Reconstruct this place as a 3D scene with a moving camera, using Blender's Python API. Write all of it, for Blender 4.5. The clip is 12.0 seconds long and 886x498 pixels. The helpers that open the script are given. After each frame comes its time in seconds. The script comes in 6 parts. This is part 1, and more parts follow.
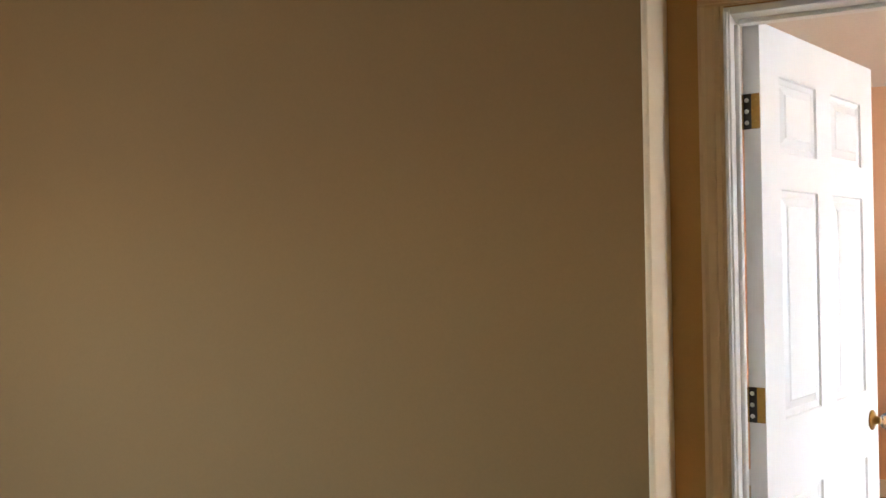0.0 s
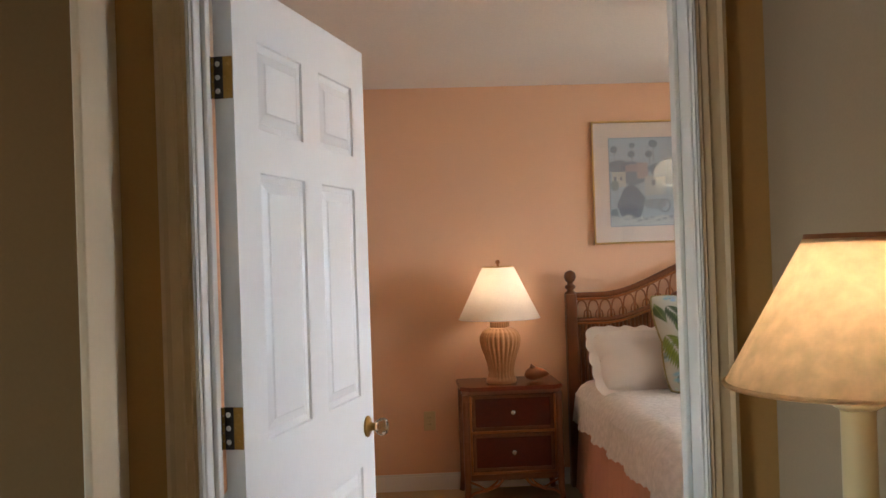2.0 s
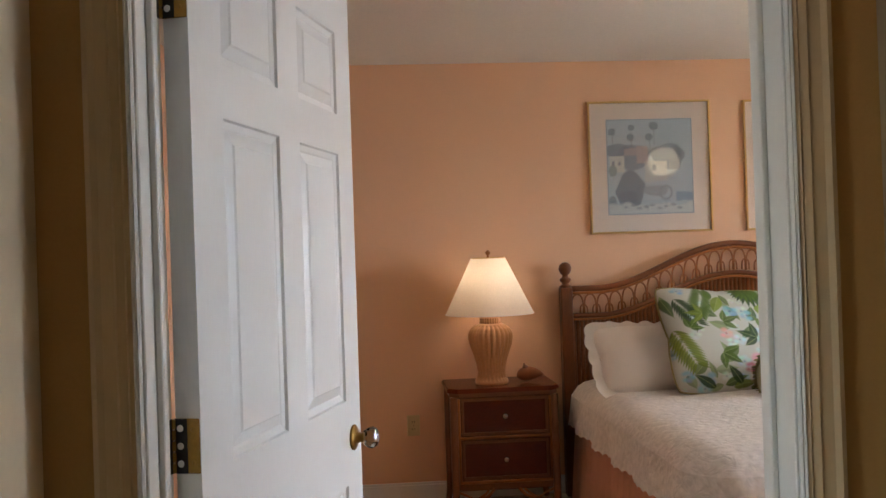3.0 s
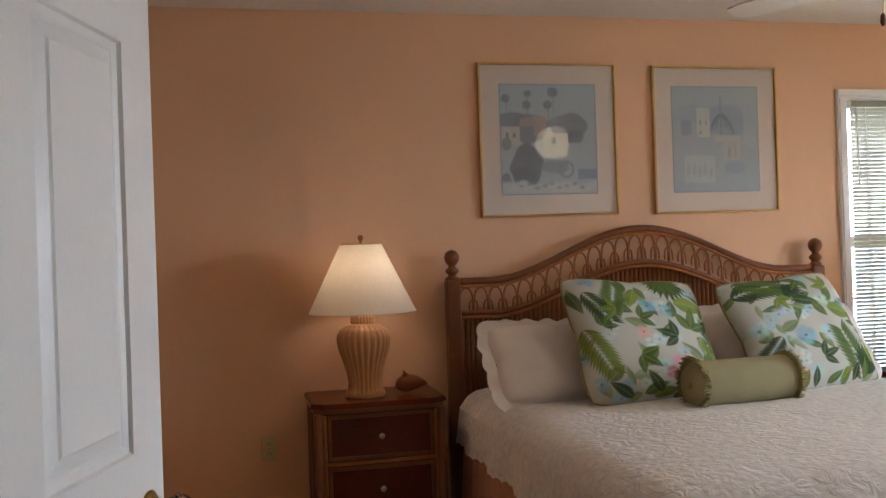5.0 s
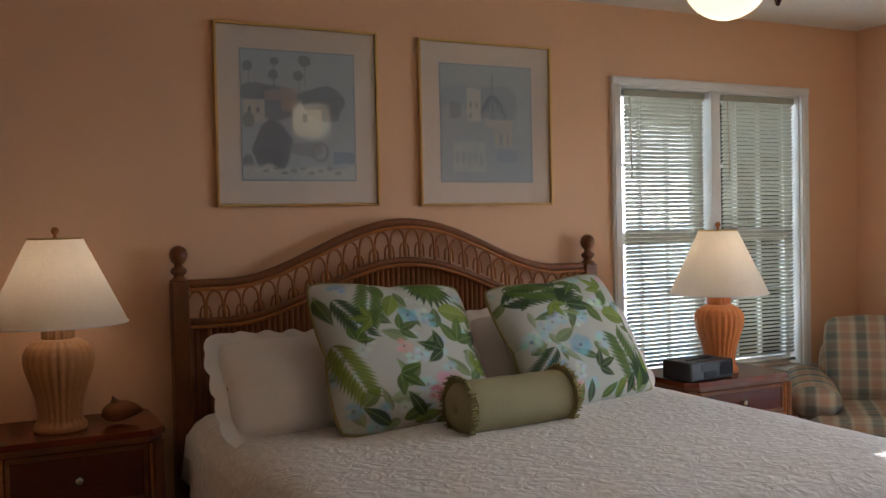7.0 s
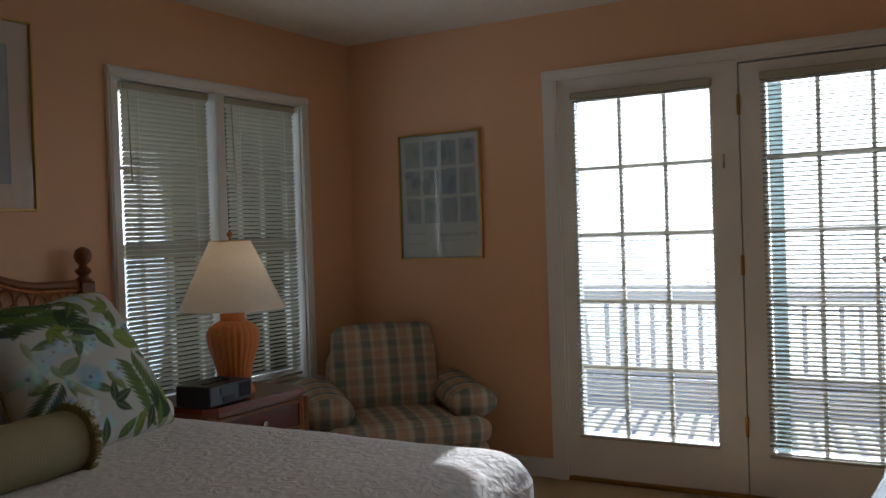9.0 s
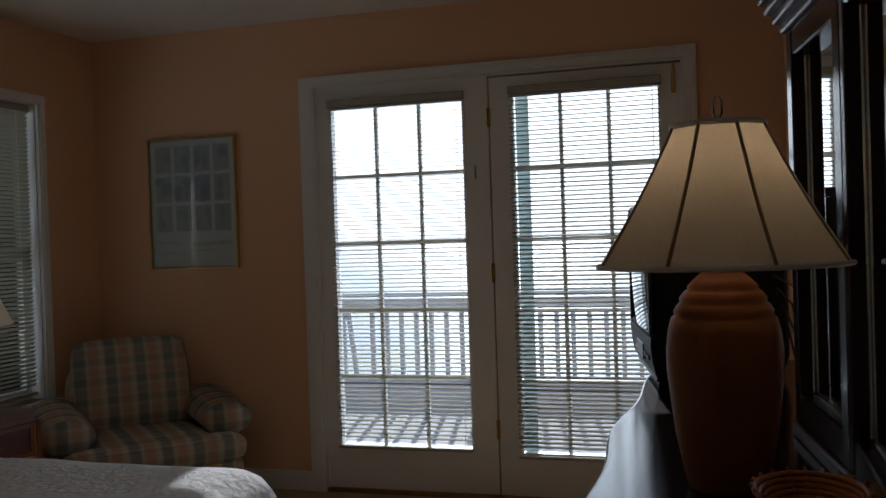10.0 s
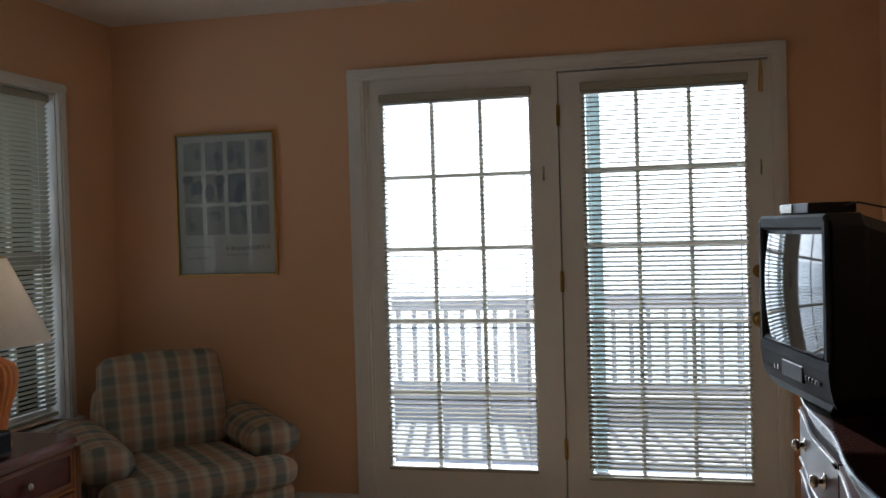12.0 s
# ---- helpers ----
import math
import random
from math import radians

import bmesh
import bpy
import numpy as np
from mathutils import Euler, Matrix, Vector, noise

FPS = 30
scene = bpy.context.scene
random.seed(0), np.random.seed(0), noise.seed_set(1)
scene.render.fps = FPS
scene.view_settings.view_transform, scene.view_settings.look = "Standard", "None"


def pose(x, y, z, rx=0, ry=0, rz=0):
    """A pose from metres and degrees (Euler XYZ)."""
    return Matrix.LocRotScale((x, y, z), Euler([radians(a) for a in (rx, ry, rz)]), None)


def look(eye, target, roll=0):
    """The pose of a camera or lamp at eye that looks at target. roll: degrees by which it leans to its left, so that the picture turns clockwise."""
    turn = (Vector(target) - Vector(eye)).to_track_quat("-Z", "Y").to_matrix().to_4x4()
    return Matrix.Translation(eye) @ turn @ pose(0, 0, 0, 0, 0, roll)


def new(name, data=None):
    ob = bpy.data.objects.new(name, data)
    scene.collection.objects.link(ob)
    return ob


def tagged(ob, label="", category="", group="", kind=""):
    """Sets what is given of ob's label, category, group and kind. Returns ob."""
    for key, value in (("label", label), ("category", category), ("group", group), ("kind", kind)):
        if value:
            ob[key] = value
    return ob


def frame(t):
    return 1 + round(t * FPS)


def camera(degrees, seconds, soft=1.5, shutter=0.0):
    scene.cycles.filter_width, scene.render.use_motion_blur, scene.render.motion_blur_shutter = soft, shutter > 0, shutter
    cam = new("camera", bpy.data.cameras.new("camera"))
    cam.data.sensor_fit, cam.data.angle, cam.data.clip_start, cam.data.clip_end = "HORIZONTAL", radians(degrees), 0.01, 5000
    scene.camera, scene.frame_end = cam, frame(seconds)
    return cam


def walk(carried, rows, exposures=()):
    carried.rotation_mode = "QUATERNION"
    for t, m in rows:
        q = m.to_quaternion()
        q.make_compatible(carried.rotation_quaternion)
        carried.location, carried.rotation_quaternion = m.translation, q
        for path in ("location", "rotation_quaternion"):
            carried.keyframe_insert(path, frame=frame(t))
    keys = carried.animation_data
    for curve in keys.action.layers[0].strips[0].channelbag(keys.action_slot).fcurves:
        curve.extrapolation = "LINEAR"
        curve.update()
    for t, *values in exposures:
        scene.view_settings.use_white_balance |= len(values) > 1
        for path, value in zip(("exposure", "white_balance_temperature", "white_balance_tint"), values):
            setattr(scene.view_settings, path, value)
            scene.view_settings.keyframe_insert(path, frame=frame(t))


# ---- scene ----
cam = camera(51.0, 12.0)
PATH = [
    (0, (-0.017, 0.706, 1.455), (-0.878, 2.511, 1.478), -0.9),
    (0.5, (-0.079, 0.809, 1.467), (-0.732, 2.7, 1.487), -1.2),
    (1, (-0.038, 0.881, 1.451), (-0.4, 2.848, 1.468), -1.4),
    (1.5, (0.037, 1.03, 1.445), (0.002, 3.029, 1.457), -1.8),
    (2, (0.04, 1.183, 1.427), (0.137, 3.18, 1.44), -1.9),
    (2.5, (-0.013, 1.392, 1.404), (0.115, 3.388, 1.416), -1.9),
    (4.3, (-0.006, 2.191, 1.312), (0.241, 4.176, 1.325), -1.9),
    (4.5, (0.051, 2.261, 1.329), (0.316, 4.243, 1.335), -1.9),
    (5, (0.07, 2.482, 1.305), (0.509, 4.434, 1.309), -1.9),
    (5.5, (0.149, 2.695, 1.318), (0.703, 4.616, 1.315), -2.0),
    (6, (0.227, 2.844, 1.317), (0.846, 4.745, 1.318), -2.1),
    (6.5, (0.284, 2.998, 1.334), (1.024, 4.856, 1.317), -1.8),
    (6.7, (0.333, 3.01, 1.368), (1.129, 4.845, 1.333), -1.5),
    (8.3, (0.467, 3.442, 1.298), (1.887, 4.85, 1.269), -1.8),
    (8.5, (0.502, 3.463, 1.299), (2.007, 4.78, 1.269), -1.9),
    (9, (0.499, 3.54, 1.309), (2.215, 4.566, 1.278), -1.9),
    (9.5, (0.525, 3.493, 1.299), (2.368, 4.27, 1.273), -1.8),
    (10, (0.585, 3.484, 1.308), (2.498, 4.069, 1.279), -1.9),
    (10.5, (0.688, 3.519, 1.316), (2.631, 3.992, 1.282), -1.8),
    (11, (0.75, 3.634, 1.322), (2.695, 4.099, 1.29), -1.6),
    (11.5, (0.757, 3.84, 1.331), (2.703, 4.302, 1.301), -1.5),
    (12, (0.742, 4.137, 1.369), (2.689, 4.594, 1.328), -1.6),
]
EXPOSURES = [(0, 4.45, 5700, 10), (0.3, 3.9, 5700, 10), (0.5, 3.65, 5700, 10), (1, 3.48, 5700, 10), (2, 3.48, 5700, 10), (2.7, 3.3, 5700, 10), (4.5, 3, 5700, 10), (5.5, 2.45, 5700, 10), (6.5, 2.1, 5700, 10), (8.3, 2, 5700, 10), (8.6, 1.75, 5700, 10), (9, 0.6, 5700, 10), (9.5, -0.45, 5700, 10), (10, -0.3, 5700, 10), (10.6, -0.05, 5700, 10), (11.2, 0.15, 5700, 10), (12, 0.5, 5700, 10)]
walk(cam, [(t, look(eye, target, roll)) for t, eye, target, roll in PATH], EXPOSURES)

# ---- world, sun and lamps ----
SUN_EL, SUN_AZ = 28.5, 12.0
world = bpy.data.worlds.new("sky")
scene.world = world
world.use_nodes = True
wn = world.node_tree.nodes
sky = wn.new("ShaderNodeTexSky")
sky.sky_type, sky.sun_disc = "NISHITA", False
sky.dust_density, sky.air_density = 0.1, 0.9
sky.sun_elevation, sky.sun_rotation = radians(SUN_EL), radians(90 - SUN_AZ)
world.node_tree.links.new(sky.outputs[0], wn["Background"].inputs[0])
wn["Background"].inputs[1].default_value = 0.15

sun = new("sun", bpy.data.lights.new("sun", "SUN"))
sun.data.energy, sun.data.angle, sun.data.color = 5.0, radians(0.6), (1.0, 0.97, 0.93)
sun_from = Vector((math.cos(radians(SUN_EL)) * math.cos(radians(SUN_AZ)), math.cos(radians(SUN_EL)) * math.sin(radians(SUN_AZ)), math.sin(radians(SUN_EL))))
sun.matrix_world = look(sun_from * 20, (0, 0, 0))


def bulb(name, place, watts, color, size=0.035):
    lamp = new(name, bpy.data.lights.new(name, "POINT"))
    lamp.data.energy, lamp.data.color, lamp.data.shadow_soft_size = watts, color, size
    lamp.location = place
    return lamp


def daylight(name, eye, target, wide, high, watts, color=(0.86, 0.93, 1.0)):
    lamp = new(name, bpy.data.lights.new(name, "AREA"))
    lamp.data.shape, lamp.data.size, lamp.data.size_y = "RECTANGLE", wide, high
    lamp.data.energy, lamp.data.color = watts, color
    lamp.matrix_world = look(eye, target)
    return lamp


WARM = (1.0, 0.74, 0.48)
bulb("bedside_bulb", (0.62, 6.60, 1.20), 0.16, WARM)
bulb("window_side_bulb", (3.64, 6.55, 1.19), 0.15, WARM)
bulb("dresser_bulb", (2.34, 3.494, 1.41), 0.42, WARM)
bulb("hall_bulb", (0.563, 2.23, 1.35), 0.095, WARM, 0.02)
bulb("fan_bulb", (2.265, 5.03, 2.035), 1.1, (1.0, 0.86, 0.66), 0.1)
daylight("sky_in_door_opening", (5.2, 4.6, 1.1), (3.0, 4.6, 1.0), 1.75, 1.75, 16)
daylight("sky_in_window_opening", (3.9, 7.05, 1.36), (3.9, 5.0, 1.2), 1.25, 1.3, 6)
daylight("sky_in_hall_opening", (-3.55, 0.8, 1.1), (-1.6, 2.8, 0.9), 1.2, 1.2, 1.12, (0.96, 0.95, 0.93))


# ---- materials ----
def lin(r, g, b):
    return tuple((c / 12.92 if c <= 0.04045 else ((c + 0.055) / 1.055) ** 2.4) for c in (r / 255, g / 255, b / 255)) + (1.0,)


def material(name, color, rough=0.5, metal=0.0, grain=0.0, grain_scale=60.0, stain=0.08, stain_scale=1.3, bump=0.0, stretch=(1, 1, 1), spec=0.5, coat=0.0, vary=0.0, per_island=False):
    m = bpy.data.materials.new(name)
    m.use_nodes = True
    nt = m.node_tree
    nd, ln = nt.nodes, nt.links
    b = nd["Principled BSDF"]
    b.inputs["Roughness"].default_value, b.inputs["Metallic"].default_value = rough, metal
    b.inputs["Specular IOR Level"].default_value = spec
    b.inputs["Coat Weight"].default_value = coat
    tc = nd.new("ShaderNodeTexCoord")
    mp = nd.new("ShaderNodeMapping")
    mp.inputs["Scale"].default_value = stretch
    ln.new(tc.outputs["Object"], mp.inputs[0])
    fine, broad = nd.new("ShaderNodeTexNoise"), nd.new("ShaderNodeTexNoise")
    fine.inputs["Scale"].default_value, fine.inputs["Detail"].default_value = grain_scale, 6
    broad.inputs["Scale"].default_value, broad.inputs["Detail"].default_value = stain_scale, 4
    ln.new(mp.outputs[0], fine.inputs["Vector"])
    ln.new(tc.outputs["Object"], broad.inputs["Vector"])
    total = None
    for tex, amount in ((fine, grain), (broad, stain)):
        r = nd.new("ShaderNodeMapRange")
        r.inputs["From Min"].default_value, r.inputs["From Max"].default_value = 0.25, 0.75
        r.inputs["To Min"].default_value, r.inputs["To Max"].default_value = 1 - amount, 1 + amount
        ln.new(tex.outputs["Fac"], r.inputs[0])
        if total is None:
            total = r.outputs[0]
        else:
            mul = nd.new("ShaderNodeMath")
            mul.operation = "MULTIPLY"
            ln.new(total, mul.inputs[0])
            ln.new(r.outputs[0], mul.inputs[1])
            total = mul.outputs[0]
    if vary:
        if per_island:
            src = nd.new("ShaderNodeNewGeometry").outputs["Random Per Island"]
        else:
            src = nd.new("ShaderNodeObjectInfo").outputs["Random"]
        r = nd.new("ShaderNodeMapRange")
        r.inputs["To Min"].default_value, r.inputs["To Max"].default_value = 1 - vary, 1 + vary
        ln.new(src, r.inputs[0])
        mul = nd.new("ShaderNodeMath")
        mul.operation = "MULTIPLY"
        ln.new(total, mul.inputs[0])
        ln.new(r.outputs[0], mul.inputs[1])
        total = mul.outputs[0]
    mix = nd.new("ShaderNodeVectorMath")
    mix.operation = "SCALE"
    mix.inputs[0].default_value = color[:3]
    ln.new(total, mix.inputs["Scale"])
    ln.new(mix.outputs[0], b.inputs["Base Color"])
    if bump:
        bp = nd.new("ShaderNodeBump")
        bp.inputs["Strength"].default_value, bp.inputs["Distance"].default_value = bump, 0.003
        ln.new(fine.outputs["Fac"], bp.inputs["Height"])
        ln.new(bp.outputs[0], b.inputs["Normal"])
    return m


def translucent(name, color, through_share=0.5, grain=0.05, grain_scale=120, stretch=(1, 1, 1)):
    """Cloth or paper that lets part of a lamp's light through."""
    m = material(name, color, 0.8, grain=grain, grain_scale=grain_scale, stretch=stretch, stain=0.03, stain_scale=9, bump=0.1, spec=0.1)
    nd, ln = m.node_tree.nodes, m.node_tree.links
    b = nd["Principled BSDF"]
    tr = nd.new("ShaderNodeBsdfTranslucent")
    ln.new(b.inputs["Base Color"].links[0].from_socket, tr.inputs[0])
    mx = nd.new("ShaderNodeMixShader")
    mx.inputs[0].default_value = through_share
    ln.new(b.outputs[0], mx.inputs[1])
    ln.new(tr.outputs[0], mx.inputs[2])
    ln.new(mx.outputs[0], nd["Material Output"].inputs[0])
    return m


def glass(name, tint=(1, 1, 1, 1), gloss=0.07):
    """A clear pane: mostly see-through, with a mirror gloss that grows at grazing angles."""
    m = bpy.data.materials.new(name)
    m.use_nodes = True
    nd, ln = m.node_tree.nodes, m.node_tree.links
    nd.remove(nd["Principled BSDF"])
    tr, gl, mx = nd.new("ShaderNodeBsdfTransparent"), nd.new("ShaderNodeBsdfGlossy"), nd.new("ShaderNodeMixShader")
    fr = nd.new("ShaderNodeFresnel")
    fr.inputs[0].default_value = 1.48
    gl.inputs["Roughness"].default_value = 0.02
    tr.inputs[0].default_value = tint
    ln.new(fr.outputs[0], mx.inputs[0])
    ln.new(tr.outputs[0], mx.inputs[1])
    ln.new(gl.outputs[0], mx.inputs[2])
    ln.new(mx.outputs[0], nd["Material Output"].inputs[0])
    return m


def printed(name, rough=0.85, gloss=0.3, weave=400):
    """A cloth or paper print, whose colours lie in the mesh."""
    m = bpy.data.materials.new(name)
    m.use_nodes = True
    nd, ln = m.node_tree.nodes, m.node_tree.links
    b = nd["Principled BSDF"]
    b.inputs["Roughness"].default_value, b.inputs["Specular IOR Level"].default_value = rough, gloss
    at = nd.new("ShaderNodeAttribute")
    at.attribute_name = "print"
    tc, no, bp = nd.new("ShaderNodeTexCoord"), nd.new("ShaderNodeTexNoise"), nd.new("ShaderNodeBump")
    no.inputs["Scale"].default_value = weave
    bp.inputs["Strength"].default_value, bp.inputs["Distance"].default_value = 0.15, 0.002
    ln.new(tc.outputs["Object"], no.inputs["Vector"])
    ln.new(no.outputs["Fac"], bp.inputs["Height"])
    ln.new(bp.outputs[0], b.inputs["Normal"])
    ln.new(at.outputs["Color"], b.inputs["Base Color"])
    return m


def plaid(name):
    """Woven plaid: muted teal, peach and cream bands both ways."""
    m = bpy.data.materials.new(name)
    m.use_nodes = True
    nd, ln = m.node_tree.nodes, m.node_tree.links
    b = nd["Principled BSDF"]
    b.inputs["Roughness"].default_value, b.inputs["Specular IOR Level"].default_value = 0.9, 0.15
    uv = nd.new("ShaderNodeUVMap")
    sp = nd.new("ShaderNodeSeparateXYZ")
    ln.new(uv.outputs[0], sp.inputs[0])
    bands = []
    for axis, repeat in (("X", 7.4), ("Y", 9.5)):
        mu, fr, rp = nd.new("ShaderNodeMath"), nd.new("ShaderNodeMath"), nd.new("ShaderNodeValToRGB")
        mu.operation, fr.operation = "MULTIPLY", "FRACT"
        mu.inputs[1].default_value = repeat
        ln.new(sp.outputs[axis], mu.inputs[0])
        ln.new(mu.outputs[0], fr.inputs[0])
        ln.new(fr.outputs[0], rp.inputs[0])
        cr = rp.color_ramp
        cream, teal, peach = lin(188, 178, 154), lin(118, 124, 118), lin(178, 146, 122)
        stops = [(0.0, cream), (0.10, teal), (0.36, teal), (0.46, cream), (0.56, peach), (0.80, peach), (0.90, cream)]
        while len(cr.elements) < len(stops):
            cr.elements.new(0.5)
        for e, (p, c) in zip(cr.elements, stops):
            e.position, e.color = p, c
        bands.append(rp)
    mx = nd.new("ShaderNodeMix")
    mx.data_type = "RGBA"
    mx.inputs[0].default_value = 0.3
    ln.new(bands[0].outputs[0], mx.inputs[6])
    ln.new(bands[1].outputs[0], mx.inputs[7])
    no, bp, tc = nd.new("ShaderNodeTexNoise"), nd.new("ShaderNodeBump"), nd.new("ShaderNodeTexCoord")
    no.inputs["Scale"].default_value = 260
    bp.inputs["Strength"].default_value, bp.inputs["Distance"].default_value = 0.35, 0.003
    ln.new(tc.outputs["Object"], no.inputs["Vector"])
    ln.new(no.outputs["Fac"], bp.inputs["Height"])
    ln.new(bp.outputs[0], b.inputs["Normal"])
    ln.new(mx.outputs[2], b.inputs["Base Color"])
    return m


def matelasse(name):
    """White quilted cotton: raised leafy figures on a fine ground."""
    m = material(name, lin(230, 226, 222), 0.85, grain=0.13, grain_scale=36, stain=0.03, stain_scale=3, spec=0.2)
    nd, ln = m.node_tree.nodes, m.node_tree.links
    tc, vo, no = nd.new("ShaderNodeTexCoord"), nd.new("ShaderNodeTexVoronoi"), nd.new("ShaderNodeTexNoise")
    vo.feature = "SMOOTH_F1"
    vo.inputs["Scale"].default_value = 34
    no.inputs["Scale"].default_value, no.inputs["Distortion"].default_value = 16, 2.2
    ad, bp = nd.new("ShaderNodeMath"), nd.new("ShaderNodeBump")
    ad.operation = "MULTIPLY_ADD"
    ad.inputs[1].default_value = 0.5
    bp.inputs["Strength"].default_value, bp.inputs["Distance"].default_value = 0.6, 0.011
    ln.new(tc.outputs["Object"], vo.inputs["Vector"])
    ln.new(tc.outputs["Object"], no.inputs["Vector"])
    ln.new(vo.outputs["Distance"], ad.inputs[0])
    ln.new(no.outputs["Fac"], ad.inputs[2])
    ln.new(ad.outputs[0], bp.inputs["Height"])
    ln.new(bp.outputs[0], nd["Principled BSDF"].inputs["Normal"])
    return m


PEACH = material("peach_wall_paint", lin(227, 183, 145), 0.75, grain=0.03, grain_scale=180, stain=0.025, stain_scale=1.1, bump=0.06, spec=0.25)
HALLWALL = material("greige_wall_paint", lin(160, 140, 112), 0.75, grain=0.03, grain_scale=160, stain=0.03, stain_scale=1.2, bump=0.06, spec=0.25)
# White casing paint toned to tan, so its hall-side shade is in the colour.
DIMCASING = material("shaded_white_casing_paint", lin(204, 178, 138), 0.45, grain=0.03, grain_scale=60, stain=0.05, stain_scale=4, bump=0.04, stretch=(6, 6, 0.6), spec=0.4)
# Shaded copy of the hall paint, darkened in colour; TAUPE is the lamp-lit copy.
DIMTAUPE = material("shaded_taupe_wall_paint", lin(126, 98, 58), 0.75, grain=0.03, grain_scale=160, stain=0.03, stain_scale=1.2, bump=0.06, spec=0.25)
TAUPE = material("taupe_wall_paint", lin(182, 142, 84), 0.75, grain=0.03, grain_scale=160, stain=0.03, stain_scale=1.2, bump=0.06, spec=0.25)
CEIL = material("ceiling_paint", lin(226, 220, 210), 0.9, grain=0.04, grain_scale=90, stain=0.02, bump=0.25, spec=0.1)
WHITE = material("white_trim_paint", lin(228, 226, 220), 0.38, grain=0.015, grain_scale=70, stain=0.025, stain_scale=3, bump=0.03, spec=0.45)
DOORWHITE = material("white_door_paint", lin(234, 234, 232), 0.36, grain=0.02, grain_scale=40, stain=0.02, stain_scale=2, bump=0.04, stretch=(6, 6, 0.6), spec=0.45)
CREAM = material("cream_trim_paint", lin(222, 202, 168), 0.5, grain=0.02, grain_scale=60, stain=0.03, spec=0.4)
CARPET = material("beige_carpet", lin(188, 166, 134), 1.0, grain=0.22, grain_scale=420, stain=0.06, stain_scale=2.2, bump=0.9, spec=0.05)
WOOD = material("reddish_brown_wood", lin(108, 45, 18), 0.26, grain=0.32, grain_scale=26, stain=0.14, stain_scale=4, bump=0.05, stretch=(1, 9, 9), spec=0.4, coat=0.12)
WOODD = material("dark_reddish_drawer_wood", lin(84, 30, 13), 0.26, grain=0.32, grain_scale=26, stain=0.14, stain_scale=4, bump=0.05, stretch=(1, 9, 9), spec=0.4, coat=0.12)
WOODX = material("brown_cane_wood", lin(114, 64, 26), 0.4, grain=0.25, grain_scale=40, stain=0.15, stain_scale=5, bump=0.08, stretch=(5, 5, 1), spec=0.5, vary=0.06)
RATTAN = material("golden_brown_rattan", lin(158, 94, 38), 0.42, grain=0.22, grain_scale=60, stain=0.15, stain_scale=6, bump=0.1, spec=0.45, vary=0.08)
DARKWOOD = material("dark_cherry_wood", lin(54, 26, 18), 0.3, grain=0.25, grain_scale=22, stain=0.1, stain_scale=4, bump=0.04, stretch=(1, 8, 8), spec=0.3, coat=0.05)
DARKTOP = material("polished_dark_cherry_top", lin(40, 19, 13), 0.16, grain=0.25, grain_scale=22, stain=0.1, stain_scale=4, bump=0.015, stretch=(1, 8, 8), spec=0.25)
BRASS = material("aged_brass", lin(156, 122, 62), 0.42, 1.0, grain=0.12, grain_scale=90, stain=0.15, stain_scale=12, bump=0.05)
GOLD = material("gold_metal_frame", lin(214, 178, 112), 0.28, 1.0, grain=0.05, grain_scale=80, stain=0.05, stain_scale=6)
CHROME = material("silvery_metal", lin(200, 196, 186), 0.2, 1.0, grain=0.05, grain_scale=90, stain=0.04, stain_scale=10)
CRYSTAL = glass("crystal_knob_glass", (0.93, 0.92, 0.86, 1))
PANE = glass("window_glass", (0.97, 0.985, 0.98, 1))
SLAT = translucent("cream_blind_slat", lin(178, 175, 158), 0.03, grain=0.02)
SHADE = translucent("white_lamp_shade_cloth", lin(240, 230, 212), 0.5, grain=0.05, grain_scale=220, stretch=(1, 1, 0.1))
PARCH = translucent("parchment_lamp_shade", lin(226, 194, 148), 0.5, grain=0.16, grain_scale=50)
SHADE3 = translucent("cream_panelled_shade_cloth", lin(226, 212, 186), 0.4, grain=0.05, grain_scale=200)
PIPING = material("brown_shade_piping", lin(150, 122, 94), 0.8, grain=0.1, stain=0.05)
TERRA = material("ribbed_tan_ceramic", lin(196, 146, 98), 0.45, grain=0.08, grain_scale=70, stain=0.06, stain_scale=9, bump=0.08, spec=0.4)
ORANGE = material("ribbed_orange_ceramic", lin(206, 124, 62), 0.4, grain=0.08, grain_scale=70, stain=0.06, stain_scale=9, bump=0.08, spec=0.4)
CLAY = material("matte_terracotta", lin(146, 92, 52), 0.6, grain=0.06, grain_scale=60, stain=0.06, stain_scale=7, bump=0.08, spec=0.3)
SPREAD = matelasse("white_matelasse_cotton")
LINEN = material("white_cotton", lin(234, 228, 222), 0.9, grain=0.03, grain_scale=300, stain=0.02, stain_scale=6, bump=0.15, spec=0.15)
SKIRT = material("peach_bed_skirt_cloth", lin(214, 160, 134), 0.9, grain=0.05, grain_scale=260, stain=0.04, stain_scale=5, bump=0.15, spec=0.1)
PRINT = printed("floral_cotton_print")
ARTPRINT = printed("art_print_paper", 0.8, 0.2, 300)
PLAID = plaid("woven_plaid_upholstery")
OLIVE = material("olive_fringe", lin(146, 136, 92), 0.95, grain=0.25, grain_scale=200, stain=0.1, stain_scale=30, bump=0.6, spec=0.1)
MAT = material("cream_mat_board", lin(250, 228, 210), 0.85, grain=0.03, grain_scale=250, stain=0.02, spec=0.15)
BLACK = material("black_plastic", lin(26, 26, 28), 0.4, grain=0.06, grain_scale=150, stain=0.05, bump=0.1)
